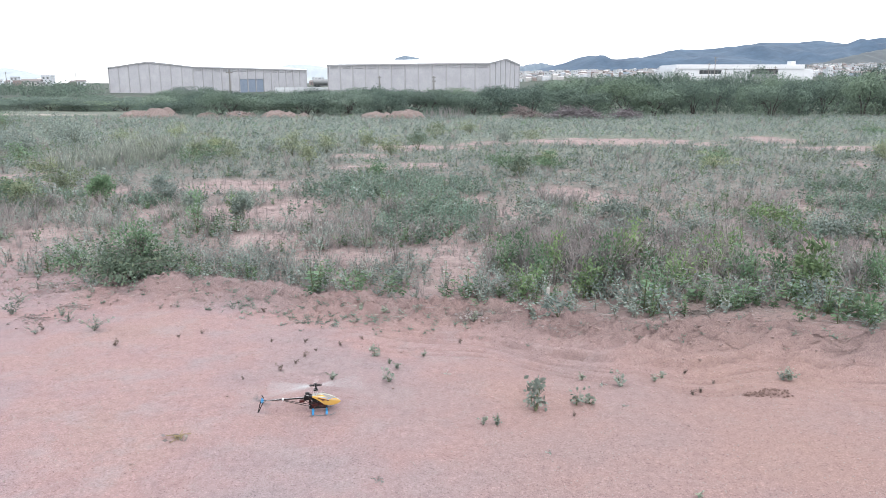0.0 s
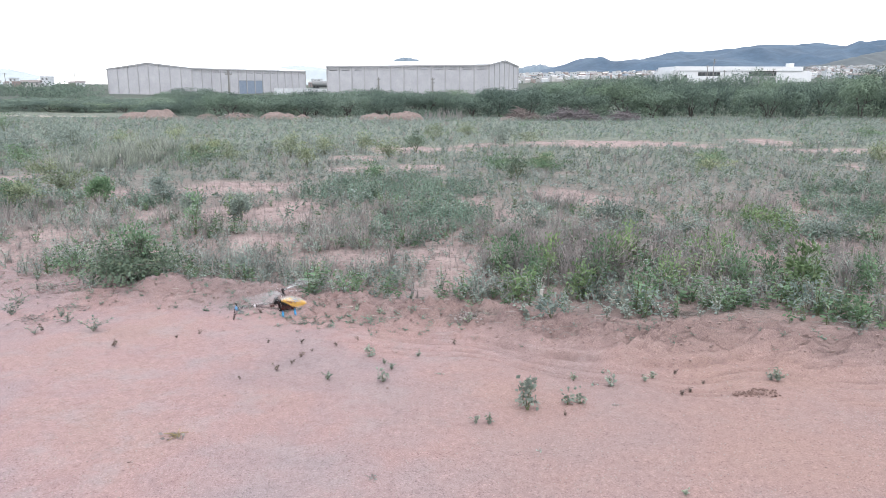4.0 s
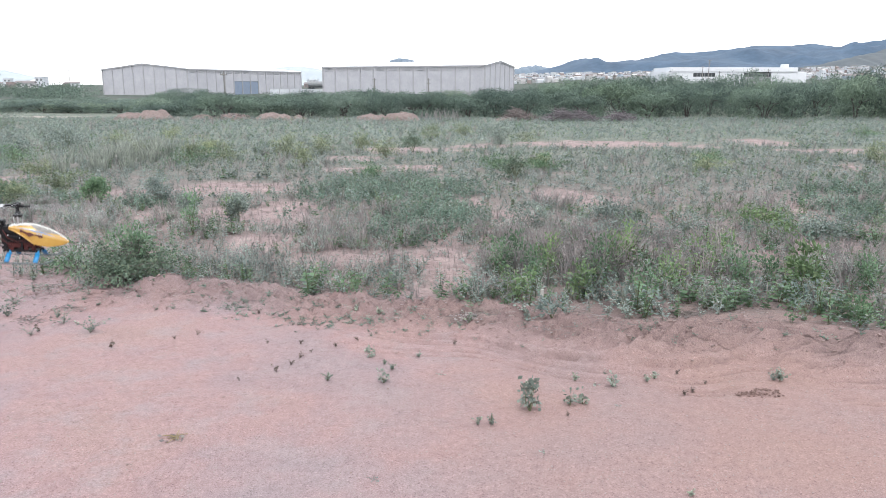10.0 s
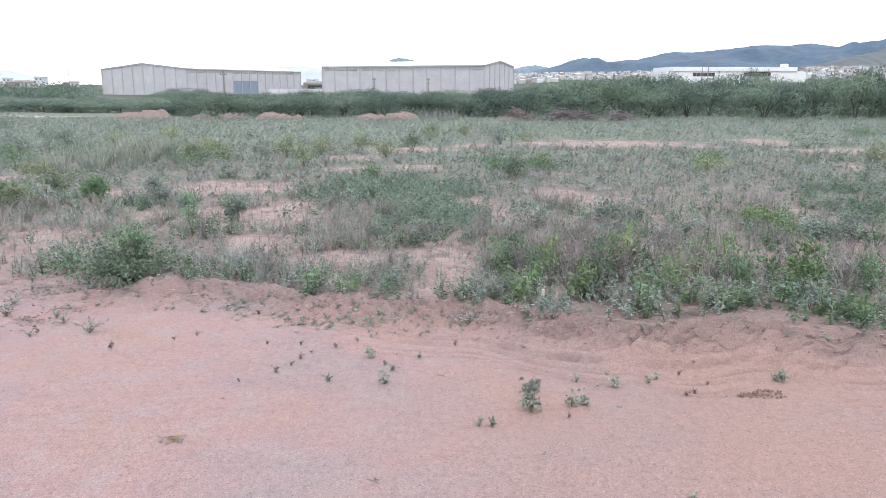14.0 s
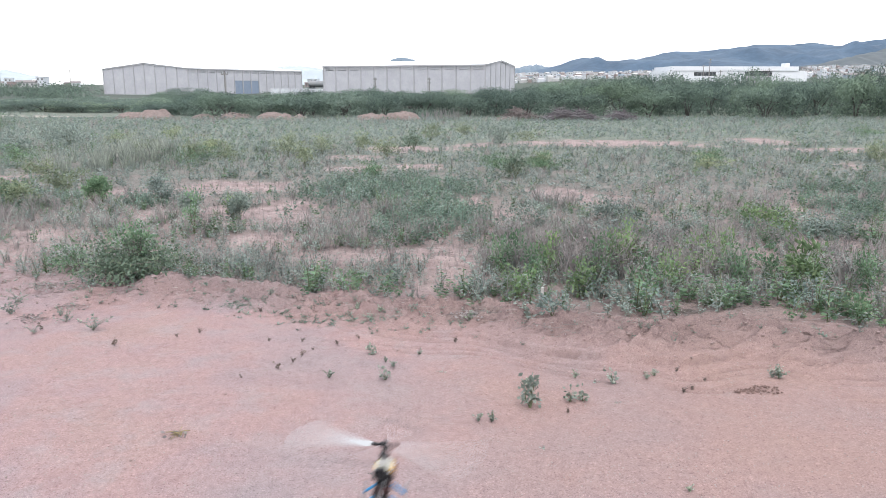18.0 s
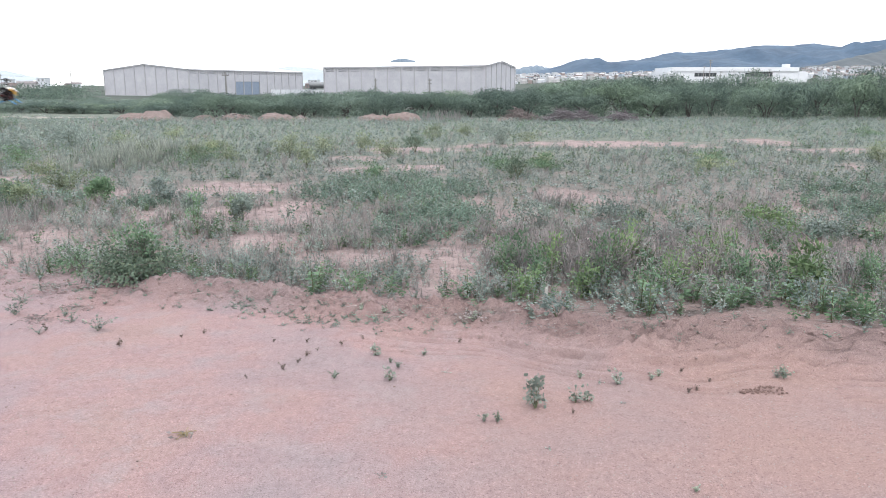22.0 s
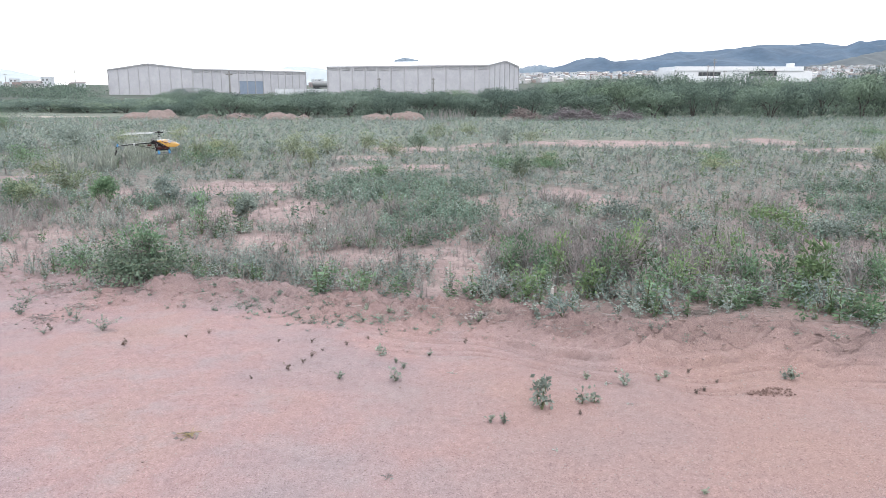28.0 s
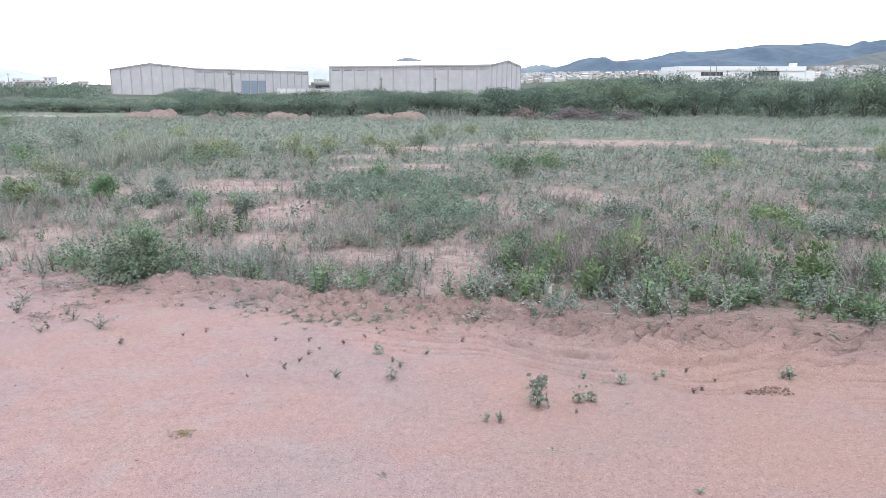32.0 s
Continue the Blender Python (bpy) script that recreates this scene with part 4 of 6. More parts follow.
def lush_weeds():
    """Thick stands of blue-green leafy weeds."""
    r = np.random.RandomState(14)
    protos = [weed_proto(r, 3, 34, 0.24, 0.11, 0.55) for _ in range(6)]
    x = np.concatenate([cx + r.uniform(-1, 1, n) * rx * np.sqrt(r.uniform(0.1, 1, n)) for cx, cy, rx, ry, n in LUSH])
    y = np.concatenate([cy + r.normal(0, 0.55, n) * ry for cx, cy, rx, ry, n in LUSH])
    t = r.uniform(0.16, 0.34, len(x))
    greys = [weed_proto(r, 4, 40, 0.16, 0.065, 0.5) for _ in range(6)]
    gx = np.concatenate([cx + r.normal(0, 0.55, n) * rx for cx, cy, rx, ry, n in GREY_STANDS])
    gy = np.concatenate([cy + r.normal(0, 0.5, n) * ry for cx, cy, rx, ry, n in GREY_STANDS])
    keep = gy > berm_line(gx) + 0.2
    gx, gy = gx[keep], gy[keep]
    gt = r.uniform(0.15, 0.34, len(gx))
    scattered("grey_stands", greys, gx, gy, gt, gt * r.uniform(0.8, 1.2, len(gx)), [GREY_LEAF, STRAW], "wispy grey-green weeds standing close together", "weeds", 16)
    stalks = [grass_proto(r, 9, 0.35, 0.007, 0.5) for _ in range(6)]
    sx, sy = r.uniform(-9, 9, 5200), 7.0 + 10.5 * r.uniform(0, 1, 5200) ** 1.3
    keep = (np.abs(sx) < 0.62 * sy + 0.5) & (sy > berm_line(sx) + 0.35) & (bareness(sx, sy) > 0.3)
    sx, sy = sx[keep], sy[keep]
    st = r.uniform(0.08, 0.24, len(sx))
    scattered("sparse_stalks", stalks, sx, sy, st, st, [STRAW, STRAW], "thin dry stalks scattered over bare field soil", "grass", 17)
    scattered("lush_weeds", protos, x, y, t, t * r.uniform(0.9, 1.3, len(x)), [LUSH_LEAF, GREY_STEM], "thick stands of blue-green leafy weeds in the field", "weeds", 15)


lush_weeds()

# ---- shrubs that stand out ----


def shrub(name, x, y, wide, tall, leaf, count, leaf_len, leaf_wid, label, category="shrub", seed=1, lumps=7, upright=0.0, wood=BARK, group=""):
    """A bush: branching stems from one foot, and leaves in uneven lumps about their ends."""
    rng = np.random.RandomState(seed)
    b = thing(name, pose(x, y, ground_at(x, y) - 0.01), label, category, group)
    q, ends, stems = [], [], []
    for k in range(lumps):
        a = rng.uniform(0, 2 * math.pi)
        r = wide / 2 * (rng.uniform(0.05, 0.8)) * (1 - 0.6 * upright)
        h = tall * rng.uniform(0.4, 0.88) * (1 - 0.45 * (r / (wide / 2)) ** 2)
        end = np.array([math.cos(a) * r, math.sin(a) * r, h])
        mid = end * np.array([0.45, 0.45, 0.55]) + rng.normal(size=3) * 0.03 * wide
        p = np.array([[0, 0, 0], mid, end])
        if upright:
            stems.append((tuple(p[0]), tuple(p[1]), tuple(p[2])))
            ends += [end, mid]
            continue
        q.append(bar_quads(p[:-1], p[1:], 0.012 * tall + 0.003, 0.006 * tall + 0.002))
        for _ in range(3):
            tip = end + rng.normal(size=3) * np.array([0.16, 0.16, 0.12]) * wide
            tip[2] = max(0.03, tip[2])
            q.append(bar_quads(end[None], tip[None], 0.004 * tall + 0.002, 0.002))
            ends.append(tip)
        ends.append(end)
    ends = np.array(ends)
    pick = rng.randint(0, len(ends), count)
    spot = ends[pick] + rng.normal(size=(count, 3)) * np.array([0.10 * wide, 0.10 * wide, 0.09 * tall])
    reach = np.percentile(np.hypot(spot[:, 0], spot[:, 1]), 93) / (wide / 2)
    spot[:, :2] /= reach
    if upright:
        far_out = np.maximum(1, np.hypot(spot[:, 0], spot[:, 1]) / (wide * 0.5))
        spot[:, :2] /= far_out[:, None]
    spot[:, 2] = np.clip(spot[:, 2] * tall / np.percentile(spot[:, 2], 97), 0.02, tall * 1.05)
    way = spot - np.array([0, 0, tall * 0.25]) + rng.normal(size=(count, 3)) * 0.35 * wide
    outward = (spot - np.array([0, 0, tall * 0.3])) / wide + np.array([0, 0, 0.35])
    lq = leaf_quads(spot, way, leaf_len * rng.uniform(0.6, 1.2, count), leaf_wid * rng.uniform(0.6, 1.2, count), rng, outward)
    q = [w * np.array([1 / reach, 1 / reach, 0.95]) for w in q]
    for line in stems:
        part("stem", tube([(x / reach, y / reach, z * 0.95) for x, y, z in line], [0.008 * tall + 0.002, 0.006 * tall + 0.001, 0.002], 5), wood, b)
    for nm, quads, mat in ((("branching_stem", np.concatenate(q), wood),) if q else ()) + (("foliage", lq, leaf),):
        ob = new(nm, quads_mesh(nm, quads, [mat]))
        ob.parent = b
    return b


shrub("large_bush", -3.66, 8.45, 1.2, 0.48, DARK_LEAF, 4200, 0.046, 0.027, "dark green leafy bush at the edge of the clearing", seed=5, lumps=19)
shrub("bush", -3.58, 8.5, 0.62, 0.66, GREEN_LEAF, 700, 0.05, 0.028, "mid-green leafy bush growing through a larger dark one", seed=6, lumps=10)
shrub("bush", -4.4, 8.8, 1.0, 0.36, GREEN_LEAF, 700, 0.045, 0.024, "low spreading green bush at the field's edge", seed=7)
# x, y, width, height of the other bushes
YELLOW_NEAR = ((-7.95, 15.45, 0.85, 0.5), (-7.82, 13.6, 0.75, 0.5), (-8.9, 13.2, 0.5, 0.5), (-10.3, 19.3, 1.1, 0.55), (7.4, 20.2, 1.2, 0.45))
YELLOW_FAR = ((-3.68, 20.3, 0.8, 0.7), (-3.85, 24.5, 1.0, 0.6), (-4.78, 23.5, 0.9, 0.75), (-1.63, 23.5, 0.8, 0.6), (-2.8, 26.0, 0.9, 0.6), (-7.8, 23.5, 0.9, 0.6),
              (-7.7, 25.2, 0.9, 0.55), (-11.0, 30.9, 1.3, 0.6), (-6.4, 22.6, 1.0, 0.5), (-0.34, 30.9, 0.9, 0.7), (1.3, 33.6, 1.3, 0.65), (-12.6, 29.1, 1.6, 0.5),
              (13.0, 21.7, 0.8, 0.6), (3.8, 31.0, 1.8, 0.4), (2.9, 21.0, 0.7, 0.4), (-9.4, 24.0, 1.2, 0.5))
for k, (x, y, w, h) in enumerate(YELLOW_NEAR + YELLOW_FAR):
    shrub("yellow_shrub", x, y, w, h, YELLOW_LEAF, 900, 0.06, 0.032, "yellow-green bushy shrub in the field", seed=20 + k, wood=GREEN_STEM, group="yellow-green shrubs")
for k, (x, y, w, h) in enumerate(((-6.6, 14.3, 0.35, 0.45), (-0.85, 25.6, 0.95, 0.65), (1.9, 18.1, 1.0, 0.6), (2.9, 20.0, 1.0, 0.45), (-12.0, 21.0, 1.4, 0.6), (-6.74, 14.2, 0.35, 0.42),
                                 (9.2, 13.4, 1.5, 0.6), (-21.5, 36.6, 1.5, 0.95), (12.4, 19.0, 1.6, 0.6), (-7.4, 21.8, 1.6, 0.45), (-1.55, 18.0, 0.9, 0.45), (1.55, 20.3, 1.0, 0.4), (8.0, 21.7, 1.0, 0.45), (-8.6, 14.7, 0.7, 0.4), (19.9, 34.3, 1.6, 0.5))):
    shrub("green_shrub", x, y, w, h, DARK_LEAF if k in (1, 2) else GREEN_LEAF, 1000, 0.06, 0.032, "green leafy shrub standing among grey weeds", seed=40 + k, wood=GREEN_STEM, group="green shrubs")
for k, (x, y, w, h) in enumerate(((2.45, 29.0, 1.5, 0.95), (-13.9, 28.0, 1.6, 0.7), (-17.4, 32.5, 2.6, 0.95), (-23.3, 40.0, 2.4, 0.9), (-14.0, 24.6, 2.4, 0.7), (2.9, 10.6, 1.2, 0.42), (3.8, 10.9, 1.0, 0.38), (1.6, 11.9, 1.0, 0.4),
                                 (-15.4, 26.0, 2.0, 0.6), (5.9, 10.8, 0.9, 0.4), (-5.5, 14.3, 0.7, 0.5), (-4.3, 12.7, 0.45, 0.4), (-3.35, 12.2, 0.4, 0.45), (2.9, 12.1, 0.9, 0.4))):
    shrub("grey_shrub", x, y, w, h, BLUE_LEAF, 1300, 0.06 if y < 20 else 0.11, 0.024 if y < 20 else 0.032, "silver-grey feathery shrub in the field", seed=60 + k, wood=GREY_STEM, group="grey shrubs")
# tall fresh plants behind the ridge of soil
for k, (x, y, w, h) in enumerate(((4.08, 7.75, 0.45, 0.56), (3.36, 7.9, 0.35, 0.5), (3.1, 8.3, 0.4, 0.55), (1.9, 8.1, 0.4, 0.55), (2.05, 8.5, 0.3, 0.6), (1.1, 8.0, 0.35, 0.5),
                                 (1.3, 8.35, 0.3, 0.55), (0.75, 8.5, 0.4, 0.5), (2.6, 7.9, 0.4, 0.45), (-3.8, 11.2, 0.3, 0.7), (-3.5, 12.3, 0.3, 0.4), (3.75, 8.0, 0.35, 0.5), (0.85, 7.6, 0.35, 0.35),
                                 (2.3, 7.75, 0.45, 0.42), (1.55, 7.7, 0.4, 0.4), (4.85, 7.9, 0.3, 0.4), (2.35, 8.9, 0.3, 0.6), (0.95, 8.9, 0.3, 0.5), (3.45, 8.7, 0.3, 0.5))):
    shrub("tall_weed", x, y, w, h, FRESH_LEAF if k % 2 == 0 else GREEN_LEAF, 620 if k == 0 else 320, 0.085 if k == 0 else 0.06, 0.034 if k == 0 else 0.024, "upright fresh green weed with long drooping leaves", "weed", 80 + k, 6, 0.6, GREEN_STEM, "tall green weeds")
for k, (x, y, w, h) in enumerate(((1.95, 7.35, 0.5, 0.26), (2.2, 7.15, 0.4, 0.24), (1.75, 7.6, 0.45, 0.3), (3.72, 7.05, 0.5, 0.34), (3.95, 7.0, 0.4, 0.3), (1.1, 6.72, 0.28, 0.22),
                                 (-1.05, 7.95, 0.45, 0.22), (-0.6, 8.1, 0.4, 0.22), (0.35, 7.6, 0.35, 0.25), (4.02, 6.62, 0.22, 0.3), (-2.3, 8.5, 0.4, 0.25))):
    shrub("pale_weed", x, y, w, h, GREEN_LEAF if k in (6, 9) else BLUE_LEAF if k > 7 else SILVER_LEAF, 190, 0.05, 0.026, "pale silver-green weed at the foot of the soil ridge", "weed", 110 + k, 6, 0.2, GREEN_STEM, "pale weeds")

for k, (x, y, w, h) in enumerate((((0.67, 4.92, 0.15, 0.25), (0.98, 5.02, 0.10, 0.12), (1.08, 5.06, 0.09, 0.11), (-0.59, 6.04, 0.08, 0.10), (-0.43, 5.44, 0.09, 0.11), (1.40, 5.47, 0.10, 0.12)))):
    shrub("broad_leaved_weed", x, y, w, h, WEED_LEAF, 120 if h > 0.2 else 50, 0.042 if h > 0.2 else 0.03, 0.038 if h > 0.2 else 0.028, "pale grey-green broad-leaved weed on bare soil", "weed", 150 + k, 5, 0.4, GREEN_STEM, "small weeds on bare soil")


def leaning_sapling():
    t = thing("leaning_sapling", pose(4.95, 8.9, ground_at(4.95, 8.9)), "thin bent thorn sapling with yellow-green leaflets", "sapling")
    line = [(0, 0, 0), (-0.12, 0.1, 0.22), (-0.36, 0.25, 0.47), (-0.66, 0.4, 0.66), (-0.95, 0.5, 0.70)]
    part("stem", tube(line, [0.012, 0.01, 0.008, 0.006, 0.003], 6), TWIG, t)
    rng = np.random.RandomState(4)
    s = rng.uniform(0.5, 1.0, 420)
    pts = np.array(line)
    base = np.stack([np.interp(s, np.linspace(0, 1, 5), pts[:, c]) for c in range(3)], 1) + rng.normal(size=(420, 3)) * 0.055
    ob = new("foliage", quads_mesh("foliage", leaf_quads(base, rng.normal(size=(420, 3)), 0.055, 0.024, rng), [FRESH_LEAF]))
    ob.parent = t


leaning_sapling()


def pale_grass():
    r = np.random.RandomState(9)
    protos = [grass_proto(r, 26, 0.5, 0.012, 0.3) for _ in range(4)]
    n = 110
    x, y = r.normal(-9.3, 0.75, n), r.normal(22.6, 1.5, n)
    t = r.uniform(0.35, 0.75, n)
    scattered("pale_grass", protos, x, y, t, t, [PALE_GRASS, PALE_GRASS], "pale yellow-green tall grass patch", "grass", 10)


pale_grass()

# ---- small weeds on the bare soil ----


def small_weed(kind, seed):
    rng = np.random.RandomState(seed)
    w = thing("small_weed", pose(0, 0, 0), "", "weed", "small weeds on bare soil")
    if kind == "leafy":
        w["label"] = "small round-leaved grey-green weed on bare soil"
        stems, n, ll, lw, mats = 8, 12, 0.2, 0.18, (WEED_LEAF, GREEN_STEM)
    elif kind == "wispy":
        w["label"] = "thin grey-green wispy weed on bare soil"
        stems, n, ll, lw, mats = 10, 8, 0.15, 0.10, (BLUE_LEAF, GREY_STEM)
    elif kind == "flat":
        w["label"] = "tiny flat weed hugging the bare soil"
        stems, n, ll, lw, mats = 6, 5, 0.3, 0.16, (GREY_LEAF, TWIG)
    else:
        w["label"] = "small dried reddish weed on bare soil"
        stems, n, ll, lw, mats = 6, 7, 0.26, 0.13, (DRIED_LEAF, TWIG)
    for _ in range(stems):
        a = rng.uniform(0, 2 * math.pi)
        tall = rng.uniform(0.35, 0.95) if kind != "flat" else rng.uniform(0.1, 0.3)
        out = rng.uniform(0.1, 0.6 if kind != "wispy" else 1.0) if kind != "flat" else rng.uniform(0.6, 1.0)
        p = np.array([[0, 0, 0], [math.cos(a) * out * 0.4, math.sin(a) * out * 0.4, tall * 0.6], [math.cos(a) * out, math.sin(a) * out, tall]])
        stem = new("stem", quads_mesh("stem", bar_quads(p[:-1], p[1:], 0.016, 0.008), [mats[1]]))
        stem.parent = w
        t = rng.uniform(0.2, 1, n)
        base = np.stack([np.interp(t, (0, 0.5, 1), p[:, c]) for c in range(3)], 1)
        b = rng.uniform(0, 2 * math.pi, n)
        quads = leaf_quads(base, np.stack([np.cos(b), np.sin(b), rng.uniform(-0.15, 0.35, n)], 1), ll * rng.uniform(0.7, 1.1, n), lw * rng.uniform(0.7, 1.1, n), rng)
        lv = new("foliage", quads_mesh("foliage", quads, [mats[0]]))
        lv.parent = stem
    return w


# x, y, height
LEAFY = ((0.28, 4.69, 0.07), (0.37, 4.69, 0.09), (1.12, 5.57, 0.08), (-0.38, 5.71, 0.07), (-0.45, 5.85, 0.06), (-0.17, 6.04, 0.07), (-0.88, 5.48, 0.08), (2.78, 5.55, 0.13), (1.71, 5.58, 0.07), (1.79, 5.65, 0.07), (-0.83, 7.17, 0.09), (-0.59, 7.08, 0.09), (-0.28, 7.23, 0.06), (0.31, 6.88, 0.12), (1.45, 3.76, 0.06), (0.70, 5.29, 0.10))
WISPY = ((-3.31, 6.66, 0.19), (-3.70, 6.94, 0.16), (-4.40, 7.19, 0.20), (-4.55, 7.61, 0.16), (-4.54, 7.98, 0.14), (-3.85, 7.12, 0.12), (-3.84, 6.60, 0.10), (0.87, 6.73, 0.25), (2.74, 5.58, 0.12))
DRIED = ((-2.92, 6.23, 0.09), (-1.33, 5.68, 0.08), (-1.24, 5.85, 0.06), (-1.19, 6.01, 0.07), (-0.93, 6.31, 0.06), (-1.25, 6.35, 0.06), (-3.82, 6.68, 0.09), (1.91, 5.27, 0.07), (2.02, 5.40, 0.06), (2.18, 5.55, 0.06), (2.00, 5.73, 0.06), (-2.44, 6.47, 0.05), (-2.27, 6.60, 0.06), (-1.85, 7.25, 0.08), (0.93, 4.82, 0.05), (-1.59, 5.49, 0.04), (-1.56, 6.37, 0.05), (-1.12, 6.15, 0.04), (-0.75, 6.47, 0.05), (1.60, 6.49, 0.06), (2.44, 6.49, 0.06), (0.16, 6.40, 0.08))
FLAT = ((0.03, 5.62, 0.05), (1.25, 5.49, 0.06), (-0.39, 3.97, 0.05), (-1.49, 7.01, 0.08), (-1.56, 6.82, 0.07), (-1.24, 6.90, 0.08), (-1.06, 6.82, 0.07), (-1.37, 6.68, 0.05), (-1.01, 7.25, 0.07), (-2.02, 7.03, 0.06), (0.69, 4.29, 0.04), (1.33, 5.03, 0.04))


def small_weeds():
    rng = random.Random(12)
    for kind, spots in (("leafy", LEAFY), ("wispy", WISPY), ("dried", DRIED), ("flat", FLAT)):
        protos = [small_weed(kind, 200 + k + len(kind)) for k in range(3)]
        for i, (x, y, h) in enumerate(spots):
            m = pose(x, y, ground_at(x, y) - 0.002, 0, 0, rng.uniform(0, 360)) @ Matrix.Diagonal((h, h, h, 1))
            if i < 3:
                protos[i].matrix_world = m
            else:
                copy_thing(protos[i % 3], m @ Matrix.Diagonal((*[1 / v for v in protos[i % 3].scale], 1)))


small_weeds()


def pebbles():
    """Grit, clods along the ridge and bits of litter: small angular lumps."""
    rng = np.random.RandomState(31)
    cube = np.array([(x, y, z) for x in (-1, 1) for y in (-1, 1) for z in (-1, 1)], float)
    ring = [(0, 1, 3, 2), (4, 6, 7, 5), (0, 4, 5, 1), (2, 3, 7, 6), (0, 2, 6, 4), (1, 5, 7, 3)]

    def lumps(name, x, y, r, mat, label):
        n = len(x)
        v = cube[None] * r[:, None, None] * rng.uniform(0.45, 1.0, (n, 8, 3)) * np.array([1.15, 1.0, 0.8])
        a = rng.uniform(0, 6.28, n)
        c, s = np.cos(a)[:, None], np.sin(a)[:, None]
        vx, vy = v[:, :, 0] * c - v[:, :, 1] * s + x[:, None], v[:, :, 0] * s + v[:, :, 1] * c + y[:, None]
        vz = v[:, :, 2] + (land(x, y) + r * 0.15)[:, None]
        quads = np.stack([vx, vy, vz], -1)[:, np.array(ring)].reshape(-1, 4, 3)
        tagged(new(name, quads_mesh(name, quads, [mat])), label, "stones", kind="stuff")

    n = 5200
    y = rng.uniform(3.4, 8.2, n)
    x = rng.uniform(-1, 1, n) * (0.66 * y + 0.4)
    ok = y < berm_line(x) - 0.1
    lumps("grit", x[ok], y[ok], rng.uniform(0.002, 0.0055, n)[ok], BONE, "fine pale grit on the bare soil")
    n = 110
    y = rng.uniform(3.4, 8.2, n)
    x = rng.uniform(-1, 1, n) * (0.66 * y + 0.4)
    ok = y < berm_line(x) - 0.2
    lumps("crumbs", x[ok], y[ok], rng.uniform(0.004, 0.011, n)[ok], CLOD, "scattered brown soil crumbs")
    n = 4200
    x = rng.uniform(-6.5, 6, n)
    d = rng.normal(0.03, 0.2, n)
    lumps("clods", x, berm_line(x) + d, rng.uniform(0.005, 0.016, n) * rng.uniform(0.3, 1, n) ** 2, CLOD, "loose red clods along the soil ridge")
    n = 420
    x = rng.uniform(-1.5, 6, n)
    lumps("large_clods", x, berm_line(x) + rng.normal(-0.16, 0.13, n), rng.uniform(0.004, 0.010, n), CLOD, "thumb-sized red clods on the soil ridge")


pebbles()


def low_cover():
    """Small weeds on and before the soil ridge, and dry bits lying about the field."""
    r = np.random.RandomState(51)
    protos = [weed_proto(r, 5, 30, 0.3, 0.16, 1.1) for _ in range(5)]
    n = 330
    x = np.concatenate([r.uniform(-7, 6.5, n), r.normal(-1.2, 0.75, 190)])
    d = np.concatenate([r.normal(0.02, 0.14, n), r.normal(-0.3, 0.16, 190)])
    y = berm_line(x) + d
    t = r.uniform(0.02, 0.07, len(x))
    scattered("ridge_weeds", protos, x, y, t, t * 1.3, [LUSH_LEAF, TWIG], "tiny green weeds dotted along the soil ridge", "weeds", 52)
    n = 15000
    y = np.exp(r.uniform(math.log(6.3), math.log(22), n))
    x = r.uniform(-1, 1, n) * (0.64 * y + 1)
    ok = y > berm_line(x) - 0.25
    x, y = x[ok], y[ok]
    n = len(x)
    a = r.uniform(0, 6.28, n)
    v = np.stack([np.cos(a), np.sin(a) * 0.5, r.uniform(-0.05, 0.2, n)], 1) * r.uniform(0.02, 0.06, (n, 1)) * (0.85 + y / 30)[:, None]
    c = np.stack([x, y, land(x, y) + 0.008], 1)
    thin = np.array([0, 0.6, 0.8]) * (0.0022 + 0.00012 * y)[:, None]
    quads = np.stack([c - v - thin, c + v - thin * 0.4, c + v + thin * 0.4, c - v + thin], 1)
    tagged(new("dry_bits", quads_mesh("dry_bits", quads, [TWIG, STRAW], np.arange(len(quads)) % 3 == 0)), "dry twigs and straw lying on the field soil", "litter", kind="stuff")


low_cover()


def litter(x, y, wide, count, seed, label, mat=TWIG, leaves=12):
    """A flat heap of twigs and dead leaves."""
    rng = np.random.RandomState(seed)
    h = thing("plant_litter", pose(x, y, ground_at(x, y)), label, "litter", "dead plant litter")
    for k in range(count):
        a, r = rng.uniform(0, 6.28), rng.uniform(0, wide / 2)
        c = np.array([math.cos(a) * r, math.sin(a) * r * 0.7, rng.uniform(0.004, 0.02)])
        b = rng.uniform(0, 6.28)
        v = np.array([math.cos(b), math.sin(b), rng.uniform(-0.05, 0.15)]) * rng.uniform(0.03, 0.10)
        part("twig", tube([tuple(c - v), tuple(c + v * 0.2 + np.array([0, 0, 0.008])), tuple(c + v)], 0.0028, 4), mat, h)
    n = leaves
    base = np.stack([rng.normal(0, wide / 4, n), rng.normal(0, wide / 5, n), rng.uniform(0.004, 0.02, n)], 1)
    way = np.stack([rng.normal(size=n), rng.normal(size=n), rng.uniform(0, 0.4, n)], 1)
    ob = new("leaf_litter", quads_mesh("leaf_litter", leaf_quads(base, way, 0.04, 0.022, rng), [STRAW]))
    ob.parent = h


